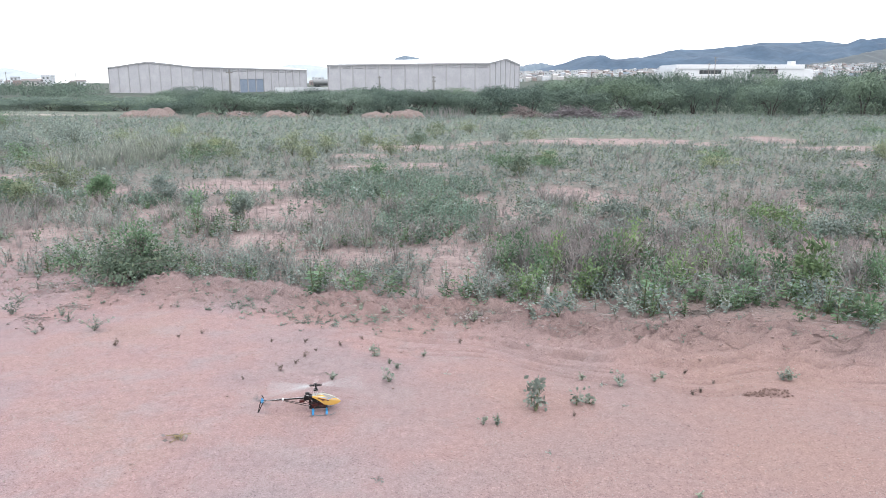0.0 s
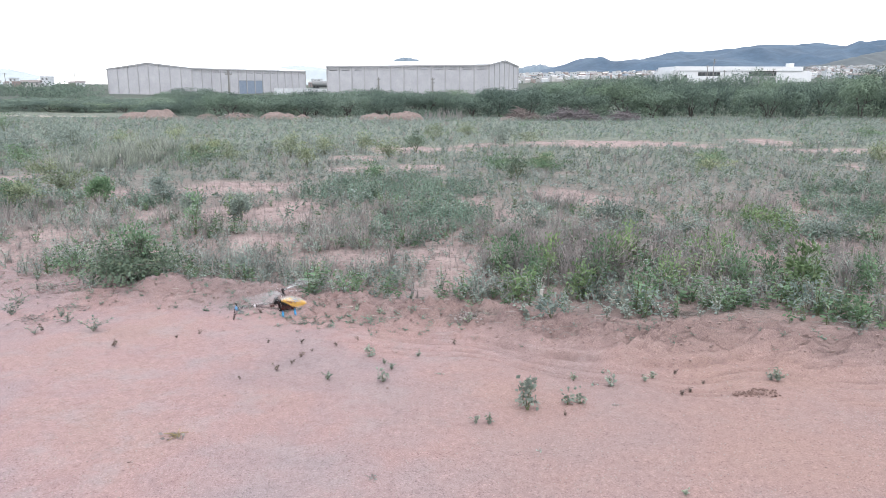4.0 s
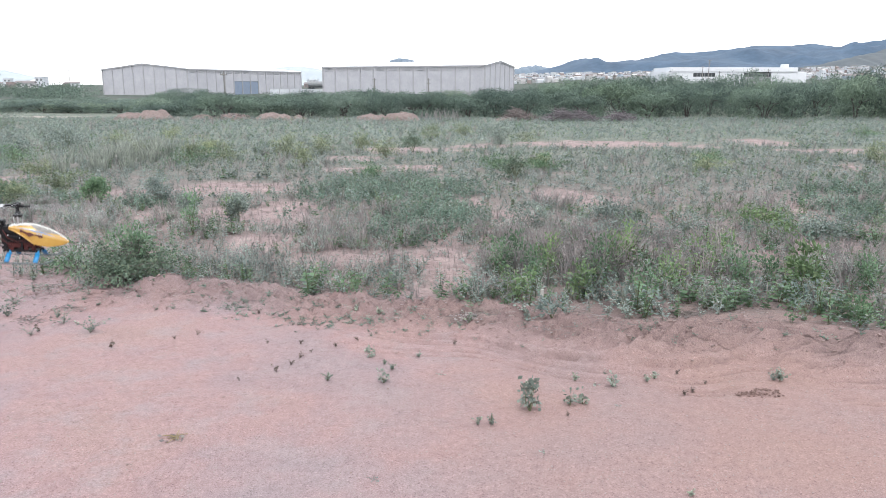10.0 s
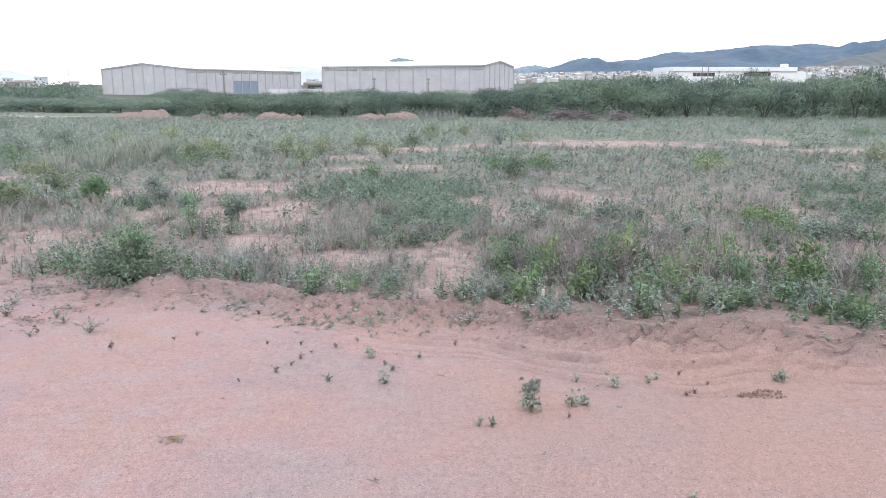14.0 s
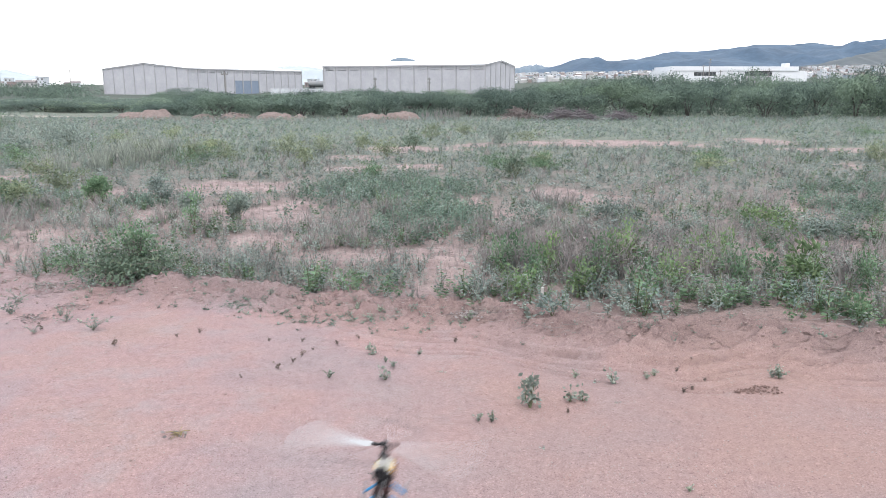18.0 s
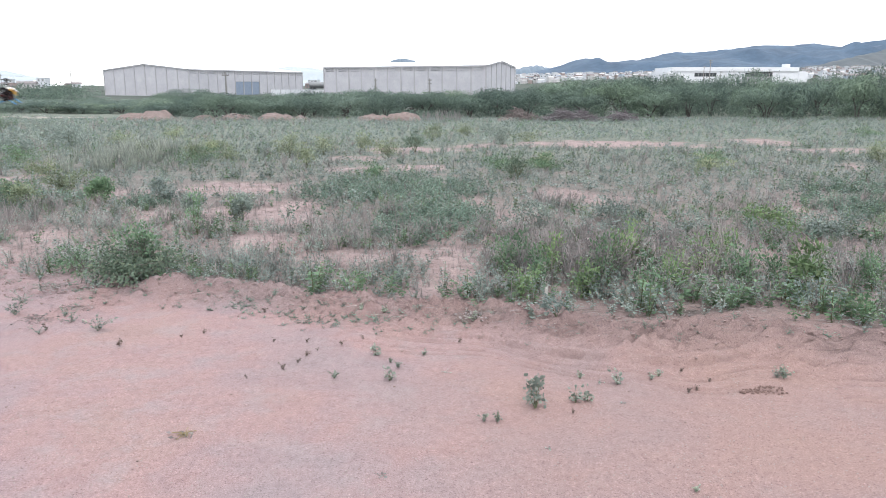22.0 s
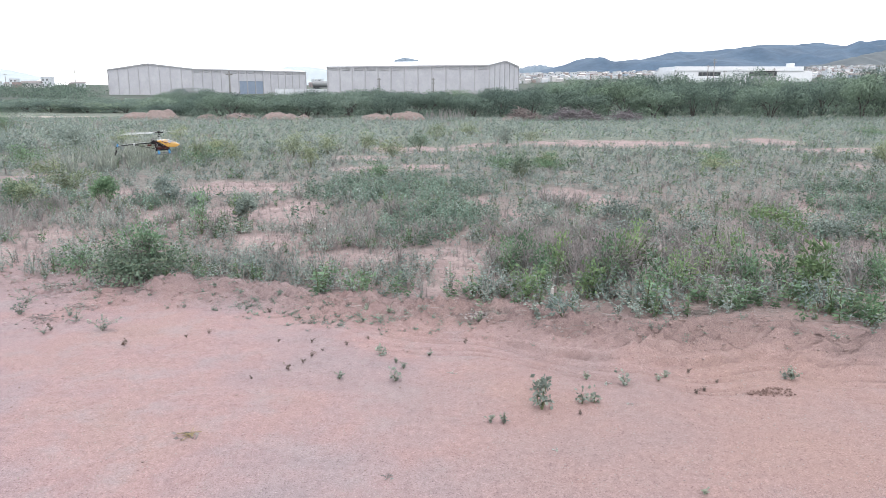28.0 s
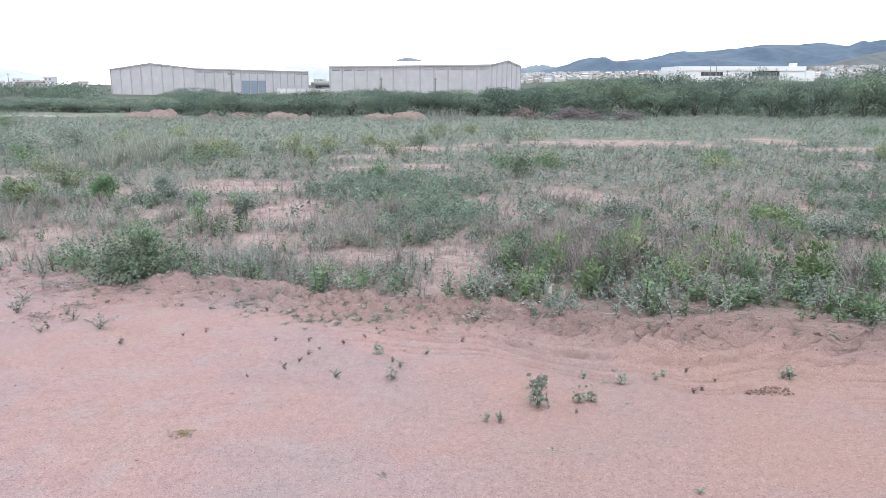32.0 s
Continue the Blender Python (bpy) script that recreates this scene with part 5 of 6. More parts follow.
def crumb_heap(x, y):
    rng = random.Random(8)
    h = thing("crumb_heap", pose(x, y, ground_at(x, y)), "flat scatter of red-brown crumbs on bare soil", "earth crumbs")
    for k in range(150):
        a, r = rng.uniform(0, 6.28), 0.12 * rng.random() ** (0.5 if k < 80 else 1.6)
        s = rng.uniform(0.004, 0.011) * (1 if k < 80 else 0.7)
        lump = rounded(-s, s * rng.uniform(0.7, 1.2), -s * 0.8, s * rng.uniform(0.6, 1), -s * 0.6, s * rng.uniform(0.5, 0.8), s * 0.35)
        part("crumb", lump, DUNG, h, smooth=True, m=pose(math.cos(a) * r * 1.1 + (0.04 if k < 45 else -0.09), math.sin(a) * r * (0.75 if k < 45 else 0.4), s * 0.4 + (0.03 if k < 45 else 0.0) * (1 - r / 0.15), rng.uniform(-30, 30), rng.uniform(-30, 30), rng.uniform(0, 360)))


crumb_heap(2.52, 5.28)
litter(-1.76, 4.48, 0.16, 7, 2, "dried straw and dead leaves on bare soil", DRY_STRAW, 16)
litter(0.33, 6.95, 0.5, 16, 3, "dead twigs and leaves on the soil ridge", leaves=60)
litter(1.0, 6.45, 0.5, 12, 4, "broken twigs on the soil ridge")
litter(-4.3, 7.9, 0.6, 12, 5, "thin dead twigs lying on the soil")
litter(-4.41, 8.05, 0.55, 16, 7, "spindly dead weeds lying on mauve soil", leaves=50)
litter(-4.08, 7.03, 0.5, 14, 8, "spindly dead weeds lying on mauve soil", leaves=40)
litter(-3.87, 7.40, 0.4, 10, 9, "thin dead stalks on mauve soil", leaves=30)
litter(2.5, 7.05, 0.8, 34, 6, "dark dead plant remains behind the soil ridge", BARK, leaves=60)
litter(2.85, 7.1, 0.6, 22, 10, "dark dead plant remains behind the soil ridge", BARK, leaves=40)


def fallen_branch(x, y):
    """A short dead branch with two broken side twigs."""
    b = thing("fallen_branch", pose(x, y, ground_at(x, y) + 0.02, 0, 0, -28), "short dark dead branch lying on bare soil", "branch")
    part("limb", tube([(-0.24, 0, 0.03), (-0.08, 0.015, 0.02), (0.1, -0.01, 0.012), (0.25, 0.01, 0.0)], [0.008, 0.014, 0.018, 0.012], 7), BARK, b, smooth=True)
    for line in (((-0.06, 0.015, 0.02), (-0.14, 0.05, 0.07), (-0.2, 0.09, 0.09)), ((0.05, 0, 0.015), (0.1, -0.06, 0.05), (0.17, -0.09, 0.06))):
        part("twig", tube(line, [0.007, 0.005, 0.002], 5), BARK, b)


fallen_branch(-3.35, 11.25)


def stake(x, y, tall, r, tilt):
    s = thing("survey_stake", pose(x, y, ground_at(x, y), tilt, tilt / 2), "short white-topped survey stake in the ground", "stake", "survey stakes")
    part("post", rounded(-r, r, -r, r, -0.05, tall * 0.72, r * 0.2), POLE, s)
    part("painted_top", rounded(-r * 1.04, r * 1.04, -r * 1.04, r * 1.04, tall * 0.72, tall, r * 0.25), STAKE, s, "white painted head")


for x, y, tall, r, tilt in ((1.03, 7.0, 0.25, 0.014, 3), (0.37, 20.6, 0.32, 0.02, 2), (-9.3, 21.4, 0.3, 0.016, -3), (8.3, 33.0, 0.25, 0.018, 0), (12.3, 36.0, 0.28, 0.018, 3), (14.0, 27.4, 0.28, 0.018, 2)):
    stake(x, y, tall, r, tilt)

# ---- spoil heaps, brushwood and the thorn trees at the field's end ----


def spoil_heap(x, y, wide, deep, tall, seed, label="heap of dumped red earth at the field's end"):
    n = 26
    u, v = np.meshgrid(np.linspace(-1, 1, n), np.linspace(-1, 1, n), indexing="ij")
    r = np.sqrt(u * u + v * v)
    z = np.clip(1 - r * r, 0, 1) ** 0.9 * (1 + 0.35 * waves(u * 3 + seed, v * 3, 2.6, seed)) + 0.13 * waves(u * 3, v * 3 + seed, 1.1, seed + 1) * (r < 0.9)
    z = np.clip(z, -0.05, 2) * tall * 0.66
    idx = np.arange(n * n).reshape(n, n)
    faces = np.stack([idx[:-1, :-1], idx[1:, :-1], idx[1:, 1:], idx[:-1, 1:]], -1).reshape(-1, 4)
    geo = (np.stack([u * wide / 2, v * deep / 2, z - 0.03], -1).reshape(-1, 3).tolist(), faces.tolist())
    return solo("earth_mound", geo, MOUND, label, "earth heap", pose(x, y, ground_at(x, y)), "spoil heaps", smooth=True)


for k, (x, y, w, d, h) in enumerate(((-20.6, 50.5, 2.6, 2.0, 0.75), (-19.0, 50.2, 3.0, 2.2, 0.9), (-15.8, 50.5, 1.8, 1.6, 0.5), (-13.9, 50.5, 2.6, 1.8, 0.6), (-11.0, 50.3, 2.8, 1.8, 0.65),
                                    (-4.4, 49.8, 2.6, 1.8, 0.6), (-2.4, 49.6, 2.6, 2.0, 0.85), (4.4, 48.5, 1.5, 1.2, 0.4), (-9.5, 50.6, 1.6, 1.4, 0.4))):
    spoil_heap(x, y, w, d, h, 130 + k)


def rubble_heap(x, y):
    rng = random.Random(21)
    h = thing("rubble_heap", pose(x, y, ground_at(x, y)), "dumped heap of grey and white building rubble", "rubble")
    for k in range(70):
        u, v = rng.uniform(-1, 1), rng.uniform(-1, 1)
        s = rng.uniform(0.03, 0.085)
        top = max(0.0, 1 - u * u - v * v) * 0.42
        chunk = rounded(-s, s * rng.uniform(0.6, 1.3), -s * 0.7, s * rng.uniform(0.5, 1), -s * 0.5, s * rng.uniform(0.3, 0.7), s * 0.15)
        part("chunk", chunk, (BONE, MOUND, POLE, BRUSH, MOUND, BONE, POLE)[k % 7], h, m=pose(u * 1.7, v * 0.9, max(0.03, top), rng.uniform(-40, 40), rng.uniform(-40, 40), rng.uniform(0, 360)))


rubble_heap(-13.6, 49.9)


def brush_pile(x, y, wide, tall, count, seed, mat=BRUSH):
    rng = np.random.RandomState(seed)
    b = thing("brush_pile", pose(x, y, ground_at(x, y)), "pile of cut thorny dead branches", "brushwood", "brush piles")
    n = count
    c = np.stack([rng.uniform(-wide / 2, wide / 2, n), rng.normal(0, 0.5, n), rng.uniform(0.02, tall, n)], 1)
    c[:, 2] *= (1 - 0.7 * (np.abs(c[:, 0]) / (wide / 2)) ** 2) * np.clip(0.75 + 0.6 * waves(c[:, 0] + seed * 7, c[:, 0] * 0, 1.3, seed), 0.25, 1.2)
    v = rng.normal(size=(n, 3)) * np.array([0.34, 0.3, 0.11])
    q = bar_quads(c - v, c + v, 0.022, 0.010)
    c2 = c + v * rng.uniform(-0.5, 1, (n, 1))
    q2 = bar_quads(c2, c2 + rng.normal(size=(n, 3)) * np.array([0.3, 0.3, 0.16]), 0.014, 0.006)
    ob = new("brushwood", quads_mesh("brushwood", np.concatenate([q, q2]), [mat]))
    ob.parent = b


brush_pile(8.6, 48.6, 3.3, 0.85, 480, 1)
brush_pile(11.9, 48.6, 1.5, 0.65, 200, 2)
brush_pile(5.4, 49.2, 1.7, 0.9, 240, 3, TWIG)


def stalk_clump(x, y, wide, tall, count, seed):
    """Upright pale dead stalks."""
    rng = np.random.RandomState(seed)
    b = thing("dead_stalks", pose(x, y, ground_at(x, y)), "upright pale grey dead stalks before the thicket", "stalks")
    foot = np.stack([rng.uniform(-wide / 2, wide / 2, count), rng.normal(0, 0.3, count), np.zeros(count)], 1)
    lean = np.stack([rng.normal(0, 0.1, count), rng.normal(0, 0.1, count), tall * rng.uniform(0.45, 1, count)], 1)
    for k in range(count):
        part("stalk", tube([tuple(foot[k]), tuple(foot[k] + lean[k] * 0.5), tuple(foot[k] + lean[k] + np.array([0.03, 0, 0]))], [0.03, 0.024, 0.012], 5), POLE, b)


stalk_clump(0.1, 49.6, 2.6, 0.75, 60, 4)


def thorn_tree(seed, wide, tall, leaves, big=1.0, leaf=TREE_LEAF):
    rng = np.random.RandomState(seed)
    t = thing("thorn_tree", pose(0, 0, 0), "low spreading green thorn tree in a dense thicket", "tree", "thorn trees of the thicket")
    geos, lumps = [], []
    for k in range(4):
        a = k * 1.57 + rng.uniform(-0.5, 0.5)
        r = wide * rng.uniform(0.12, 0.3)
        fork = np.array([math.cos(a) * r * 0.5, math.sin(a) * r * 0.5, tall * rng.uniform(0.3, 0.45)])
        geos.append(tube([(0.06 * math.cos(a), 0.06 * math.sin(a), -0.1), tuple(fork * np.array([0.5, 0.5, 0.6])), tuple(fork)], [0.06, 0.045, 0.03], 4))
        for _ in range(3):
            b = a + rng.uniform(-0.9, 0.9)
            rr = wide / 2 * rng.uniform(0.25, 0.85)
            end = np.array([math.cos(b) * rr, math.sin(b) * rr, tall * rng.uniform(0.55, 0.9) * (1 - 0.5 * (2 * rr / wide) ** 2)])
            geos.append(tube([tuple(fork), tuple((fork + end) / 2)], [0.03, 0.008], 3))
            lumps.append((end, wide * rng.uniform(0.10, 0.17)))
        lumps.append((np.array([math.cos(a + 0.8) * wide * 0.38, math.sin(a + 0.8) * wide * 0.38, tall * 0.16]), wide * rng.uniform(0.1, 0.15)))
    lumps.append((np.array([0, 0, tall * 0.5]), wide * 0.2))
    part("trunk", merged(*geos), TREE_BARK, t)
    share = np.array([l[1] for l in lumps]) ** 2
    which = rng.choice(len(lumps), leaves, p=share / share.sum())
    c = np.array([l[0] for l in lumps])[which]
    rad = np.array([l[1] for l in lumps])[which][:, None]
    d = rng.normal(size=(leaves, 3))
    d[:, 2] += 0.25
    d /= np.linalg.norm(d, axis=1, keepdims=True)
    # flat-topped layered lumps with an uneven skin
    swell = 1 + 0.28 * np.sin(d[:, :1] * 5 + which[:, None]) * np.cos(d[:, 1:2] * 4 + 2 * which[:, None]) + 0.10 * rng.normal(size=(leaves, 1))
    spot = c + d * rad * swell * rng.uniform(0.72, 1.0, (leaves, 1)) * np.array([1.45, 1.45, 0.72])
    spot[:, 2] = np.clip(spot[:, 2], 0.05, None)
    way = np.cross(d, rng.normal(size=(leaves, 3))) + 0.25 * d
    outward = d * np.array([1, 1, 1.6]) + np.array([0, 0, 0.3])
    lq = leaf_quads(spot, way, rng.uniform(0.13, 0.26, leaves) * big, rng.uniform(0.04, 0.075, leaves) * big, rng, outward, 0.2)
    ob = new("crown", quads_mesh("crown", lq, [leaf]))
    ob.parent = t
    return t


def thicket():
    rng = random.Random(5)
    protos = [thorn_tree(300 + k, rng.uniform(3.6, 5.0), 2.5, 3900 if k < 5 else 1500, 0.95 if k < 5 else 1.15) for k in range(9)]
    protos += [thorn_tree(320 + k, 4.2, 2.5, 2000, 1.2, PALE_TREE_LEAF) for k in range(3)]
    spots = []
    for y0, step in ((52.8, 2.9), (56.5, 2.5), (62, 2.9), (70, 3.4), (82, 3.8), (98, 4.4), (120, 9.5)):
        x = -0.75 * y0 - 4
        while x < 0.75 * y0 + 6:
            spots.append((x + rng.uniform(-0.8, 0.8), y0 + rng.uniform(-1.4, 1.9)))
            x += step * rng.uniform(0.7, 1.3)
    first = set()
    for x, y in spots:
        bearing = x / y
        if y < 60 and bearing < -0.40:
            y += 11
        if y < 54 and -0.40 < bearing < 0.1 and rng.random() < 0.35:
            y += 2.5
        tall = 0.78 - 0.2 * math.exp(-((bearing + 0.24) / 0.06) ** 4)
        tall += 0.36 * float(smooth_step(0.05, 0.25, bearing)) + 0.05 * math.sin(x * 0.7)
        tall *= 1 - 0.46 * (1 - float(smooth_step(-0.42, -0.32, bearing)))
        tall *= (1 + 0.2 * float(smooth_step(0.2, 0.3, bearing)) * float(smooth_step(60, 80, y))) * rng.uniform(0.74, 1.16) * (1.0 if y < 75 else 1.0 if bearing < 0.1 else 1.15)
        m = pose(x, y, ground_at(x, y) - 0.02, 0, 0, rng.uniform(0, 360)) @ Matrix.Diagonal((rng.uniform(0.85, 1.15), rng.uniform(0.85, 1.15), tall, 1))
        k = rng.randrange(5) if y < 64 else 5 + rng.randrange(4)
        if bearing < -0.37 or (y < 64 and bearing < 0 and rng.random() < 0.12):
            k = 9 + rng.randrange(3)
        if k in first:
            copy_thing(protos[k], m @ Matrix.Diagonal((*[1 / v for v in protos[k].scale], 1)))
        else:
            first.add(k)
            protos[k].matrix_world = m


thicket()


def far_woods():
    """Trees and scrub between the thicket and the town, too far to tell apart."""
    rng = np.random.RandomState(77)
    q = []
    n = 520
    d = np.exp(rng.uniform(math.log(140), math.log(1500), n))
    x = rng.uniform(-0.75, 0.75, n) * d
    # keep the halls' fronts and the yard clear
    ok = ~((x / d < 0.19) & (x / d > -0.46) & (d < 230)) & ~((np.abs(x / d + 0.02) < 0.19) & (d > 195)) & ~((x / d < -0.15) & (x / d > -0.47) & (d > 225) & (d < 420)) & ~((x / d > 0.28) & (x / d < 0.5) & (d > 285))
    x, d = x[ok], d[ok]
    more = np.exp(rng.uniform(math.log(460), math.log(1600), 240))
    bear = np.where(rng.uniform(size=240) < 0.5, rng.uniform(0.1, 0.29, 240), rng.uniform(0.485, 0.68, 240))
    bear[:40] = rng.uniform(-0.6, -0.44, 40)
    x, d = np.concatenate([x, bear * more]), np.concatenate([d, more])
    for px, py in zip(x, d):
        k = 330 if py < 450 else 60
        wide, tall = rng.uniform(4, 8), rng.uniform(2.2, 4.2)
        dirs = rng.normal(size=(k, 3))
        dirs /= np.linalg.norm(dirs, axis=1, keepdims=True)
        c = np.array([px, py, ground_at(px, py) + tall * 0.5])
        spot = c + dirs * rng.uniform(0.5, 1, (k, 1)) * np.array([wide / 2, wide / 2, tall / 2])
        q.append(leaf_quads(spot, dirs + rng.normal(size=(k, 3)) * 0.6, rng.uniform(0.3, 0.55, k), rng.uniform(0.15, 0.3, k), rng))
    tagged(new("far_woods", quads_mesh("far_woods", np.concatenate(q), [TREE_LEAF])), "dark green scrub woods before the town", "woods", kind="stuff")


far_woods()

# ---- the model helicopter ----
CANOPY = plain("yellow_orange_gloss_canopy", (0.34, 0.185, 0.03), (0.40, 0.255, 0.062), 9, 0.2)
CANOPY.node_tree.nodes["Principled BSDF"].inputs["Coat Weight"].default_value = 1.0
CREAM = plain("cream_white_gloss_paint", (0.294, 0.277, 0.227), (0.336, 0.323, 0.277), 14, 0.2)
SKY_BLUE = plain("bright_blue_plastic", (0.006, 0.13, 0.30), (0.015, 0.17, 0.36), 30, 0.45)
STRIPE_BLUE = plain("blue_grey_decal", (0.067, 0.118, 0.21), (0.101, 0.155, 0.244), 40, 0.35)
MAROON = plain("maroon_decal", (0.06, 0.016, 0.01), (0.09, 0.028, 0.014), 60, 0.4)
TINTED = plain("tinted_window_film", (0.101, 0.092, 0.084), (0.252, 0.244, 0.227), 14, 0.1)
BLACK = plain("black_carbon_plate", (0.004, 0.004, 0.005), (0.012, 0.012, 0.014), 50, 0.45)
DARK_RED = plain("red_brown_battery_wrap", (0.028, 0.008, 0.008), (0.07, 0.018, 0.017), 40, 0.5)
for dull in (BLACK, DARK_RED):
    dull.node_tree.nodes["Principled BSDF"].inputs["Specular IOR Level"].default_value = 0.2
ALLOY = plain("bare_alloy", (0.45, 0.46, 0.48), (0.62, 0.63, 0.65), 40, 0.35, 0.8)
BLADE = plain("white_composite_blade", (0.225, 0.23, 0.24), (0.27, 0.275, 0.285), 30, 0.5)
SKID_PIPE = plain("grey_skid_tube", (0.065, 0.078, 0.09), (0.10, 0.12, 0.13), 40, 0.4)

CAN_X = (-0.026, -0.006, 0.022, 0.048, 0.064, 0.103, 0.134, 0.157, 0.173)
CAN_TOP = (0.132, 0.136, 0.1385, 0.138, 0.1355, 0.123, 0.107, 0.092, 0.078)
CAN_LOW = (0.125, 0.118, 0.102, 0.082, 0.068, 0.060, 0.061, 0.066, 0.073)
CAN_HALF = (0.026, 0.032, 0.037, 0.039, 0.039, 0.034, 0.025, 0.015, 0.003)


def canopy_point(x, a, lift=0.0):
    """A place on the canopy's skin: a runs from 0 (lower right edge) over the top (0.5) to 1 (lower left edge)."""
    top, low, half = (float(np.interp(x, CAN_X, c)) for c in (CAN_TOP, CAN_LOW, CAN_HALF))
    ang = math.pi * (a * 1.24 - 0.12)
    mid, tall = (top + low) / 2, (top - low) / 2
    c, s = math.cos(ang), math.sin(ang)
    y = -(half + lift) * math.copysign(abs(c) ** 0.75, c)
    if s >= 0:
        z = mid + (tall + lift) * s ** 0.85
    else:
        z = mid - (tall + lift) * min(1, abs(s) / math.sin(math.pi * 0.12)) ** 0.8
    return (x, y, z)


def canopy_patch(x0, x1, low, high, lift, nx=14, na=8):
    """A strip of the canopy's skin between two edges given as functions of 0..1 along it."""
    verts, faces = [], []
    for i in range(nx + 1):
        u = i / nx
        for j in range(na + 1):
            a = low(u) + (high(u) - low(u)) * j / na
            verts.append(canopy_point(x0 + (x1 - x0) * u, a, lift))
    for i in range(nx):
        for j in range(na):
            k = i * (na + 1) + j
            faces.append((k, k + na + 1, k + na + 2, k + 1))
    return verts, faces


def blade_geo(r0, r1, chord, thick, pitch):
    """A blade along +x with a thin aerofoil section."""
    prof = [(-0.35, 0.0), (-0.22, 0.5), (0.1, 0.42), (0.65, 0.0), (0.1, -0.25), (-0.22, -0.4)]
    verts = []
    for x, k in ((r0, 0.75), (r0 + 0.03, 1), (r1 - 0.01, 1), (r1, 0.8)):
        for cy, cz in prof:
            verts.append((x, cy * chord * k, cz * thick * k))
    faces = [(s * 6 + i, s * 6 + (i + 1) % 6, s * 6 + 6 + (i + 1) % 6, s * 6 + 6 + i) for s in range(3) for i in range(6)]
    faces += [tuple(range(5, -1, -1)), tuple(range(18, 24))]
    return turned((verts, faces), pose(0, 0, 0, pitch))


def build_helicopter():
    h = thing("model_helicopter", pose(-0.905, 4.9, 0), "yellow radio-controlled model helicopter with blue skids", "model helicopter")
    shell = part("canopy", canopy_patch(-0.026, 0.173, lambda u: 0.0, lambda u: 1.0, 0.0, 34, 30), CANOPY, h, "glossy yellow-orange canopy", True)
    part("top_panel", canopy_patch(-0.026, 0.167, lambda u: 0.30 + 0.09 * min(1.0, u / 0.4), lambda u: 0.70 - 0.09 * min(1.0, u / 0.4), 0.0006, 24, 12), CREAM, shell, "cream-white panel over the canopy's crown", True)
    for side in (0, 1):
        f = (lambda a: a) if side == 0 else (lambda a: 1 - a)
        part("window", canopy_patch(0.046, 0.15, lambda u: f(0.44 - 0.19 * math.sin(u ** 0.8 * 3.14)), lambda u: f(0.465), 0.0008), TINTED, shell, "pale tinted cockpit window", True)
        part("stripe", canopy_patch(0.004, 0.153, lambda u: f(0.185 + 0.03 * u), lambda u: f(0.205 + 0.045 * math.sin(u * 3.14)), 0.0009), STRIPE_BLUE, shell, "blue flash", True)
        part("decal", canopy_patch(0.016, 0.092, lambda u: f(0.06 + 0.05 * u + 0.012 * math.sin(u * 12)), lambda u: f(0.115 + 0.03 * u + 0.02 * math.sin(u * 14 + 1) * (1 - u)), 0.0009), MAROON, shell, "dark flame decal", True)
        part("badge", canopy_patch(0.072, 0.09, lambda u: f(0.15), lambda u: f(0.175), 0.0012, 4, 3), BLADE, shell, "small pale badge", True)
        part("edge_trim", tube([canopy_point(x, 0.0 if side == 0 else 1.0, 0.001) for x in (-0.026, -0.006, 0.022, 0.048, 0.064)], 0.0022, 6), CANOPY, shell, "pale rim of the canopy", True)
    for y in (-0.019, 0.019):
        part("side_frame", merged(rounded(-0.06, 0.05, y - 0.0012, y + 0.0012, 0.108, 0.13, 0.0005), rounded(-0.045, 0.08, y - 0.0012, y + 0.0012, 0.036, 0.046, 0.0005),
                                  rounded(-0.052, -0.036, y - 0.0012, y + 0.0012, 0.045, 0.1, 0.0005), rounded(0.0, 0.018, y - 0.0012, y + 0.0012, 0.045, 0.1, 0.0005)), BLACK, h, "black carbon frame plate")
    part("battery", rounded(0.005, 0.08, -0.015, 0.015, 0.052, 0.08, 0.004), DARK_RED, h, "red-brown wrapped battery")
    part("speed_controller", rounded(-0.032, 0.012, -0.024, 0.024, 0.052, 0.07, 0.003), DARK_RED, h, "red-brown electronics box")
    part("motor", tube([(0.035, 0, 0.088), (0.035, 0, 0.126)], 0.0155, 16), BLACK, h, "dark round motor", True)
    part("main_gear", tube([(0, 0, 0.092), (0, 0, 0.1)], 0.034, 28), BLACK, h)
    part("frame_deck", merged(rounded(-0.05, 0.06, -0.021, 0.021, 0.072, 0.076, 0.001), rounded(-0.04, -0.012, -0.016, 0.016, 0.044, 0.066, 0.003)), BLACK, h, "black frame deck")
    for x, y, z in ((-0.03, -0.022, 0.098), (0.01, -0.0225, 0.09), (-0.048, -0.0205, 0.06)):
        part("frame_screw", tube([(x, y + 0.002, z), (x, y - 0.001, z)], 0.0025, 8), ALLOY, h, "bright alloy screw")
    part("gyro", rounded(-0.075, -0.045, -0.013, 0.013, 0.134, 0.152, 0.002), BLACK, h, "small dark box on the boom mount")
    part("boom_mount", rounded(-0.085, -0.035, -0.016, 0.016, 0.098, 0.128, 0.003), BLACK, h, "black boom clamp block")
    part("lower_deck", rounded(-0.05, 0.075, -0.018, 0.018, 0.034, 0.042, 0.001), BLACK, h, "black carbon floor plate")
    part("flight_box", rounded(-0.03, 0.02, -0.020, 0.020, 0.078, 0.094, 0.003), BLACK, h, "dark electronics box")
    part("motor_mount", rounded(0.02, 0.062, -0.019, 0.019, 0.09, 0.105, 0.002), BLACK, h, "black motor plate")
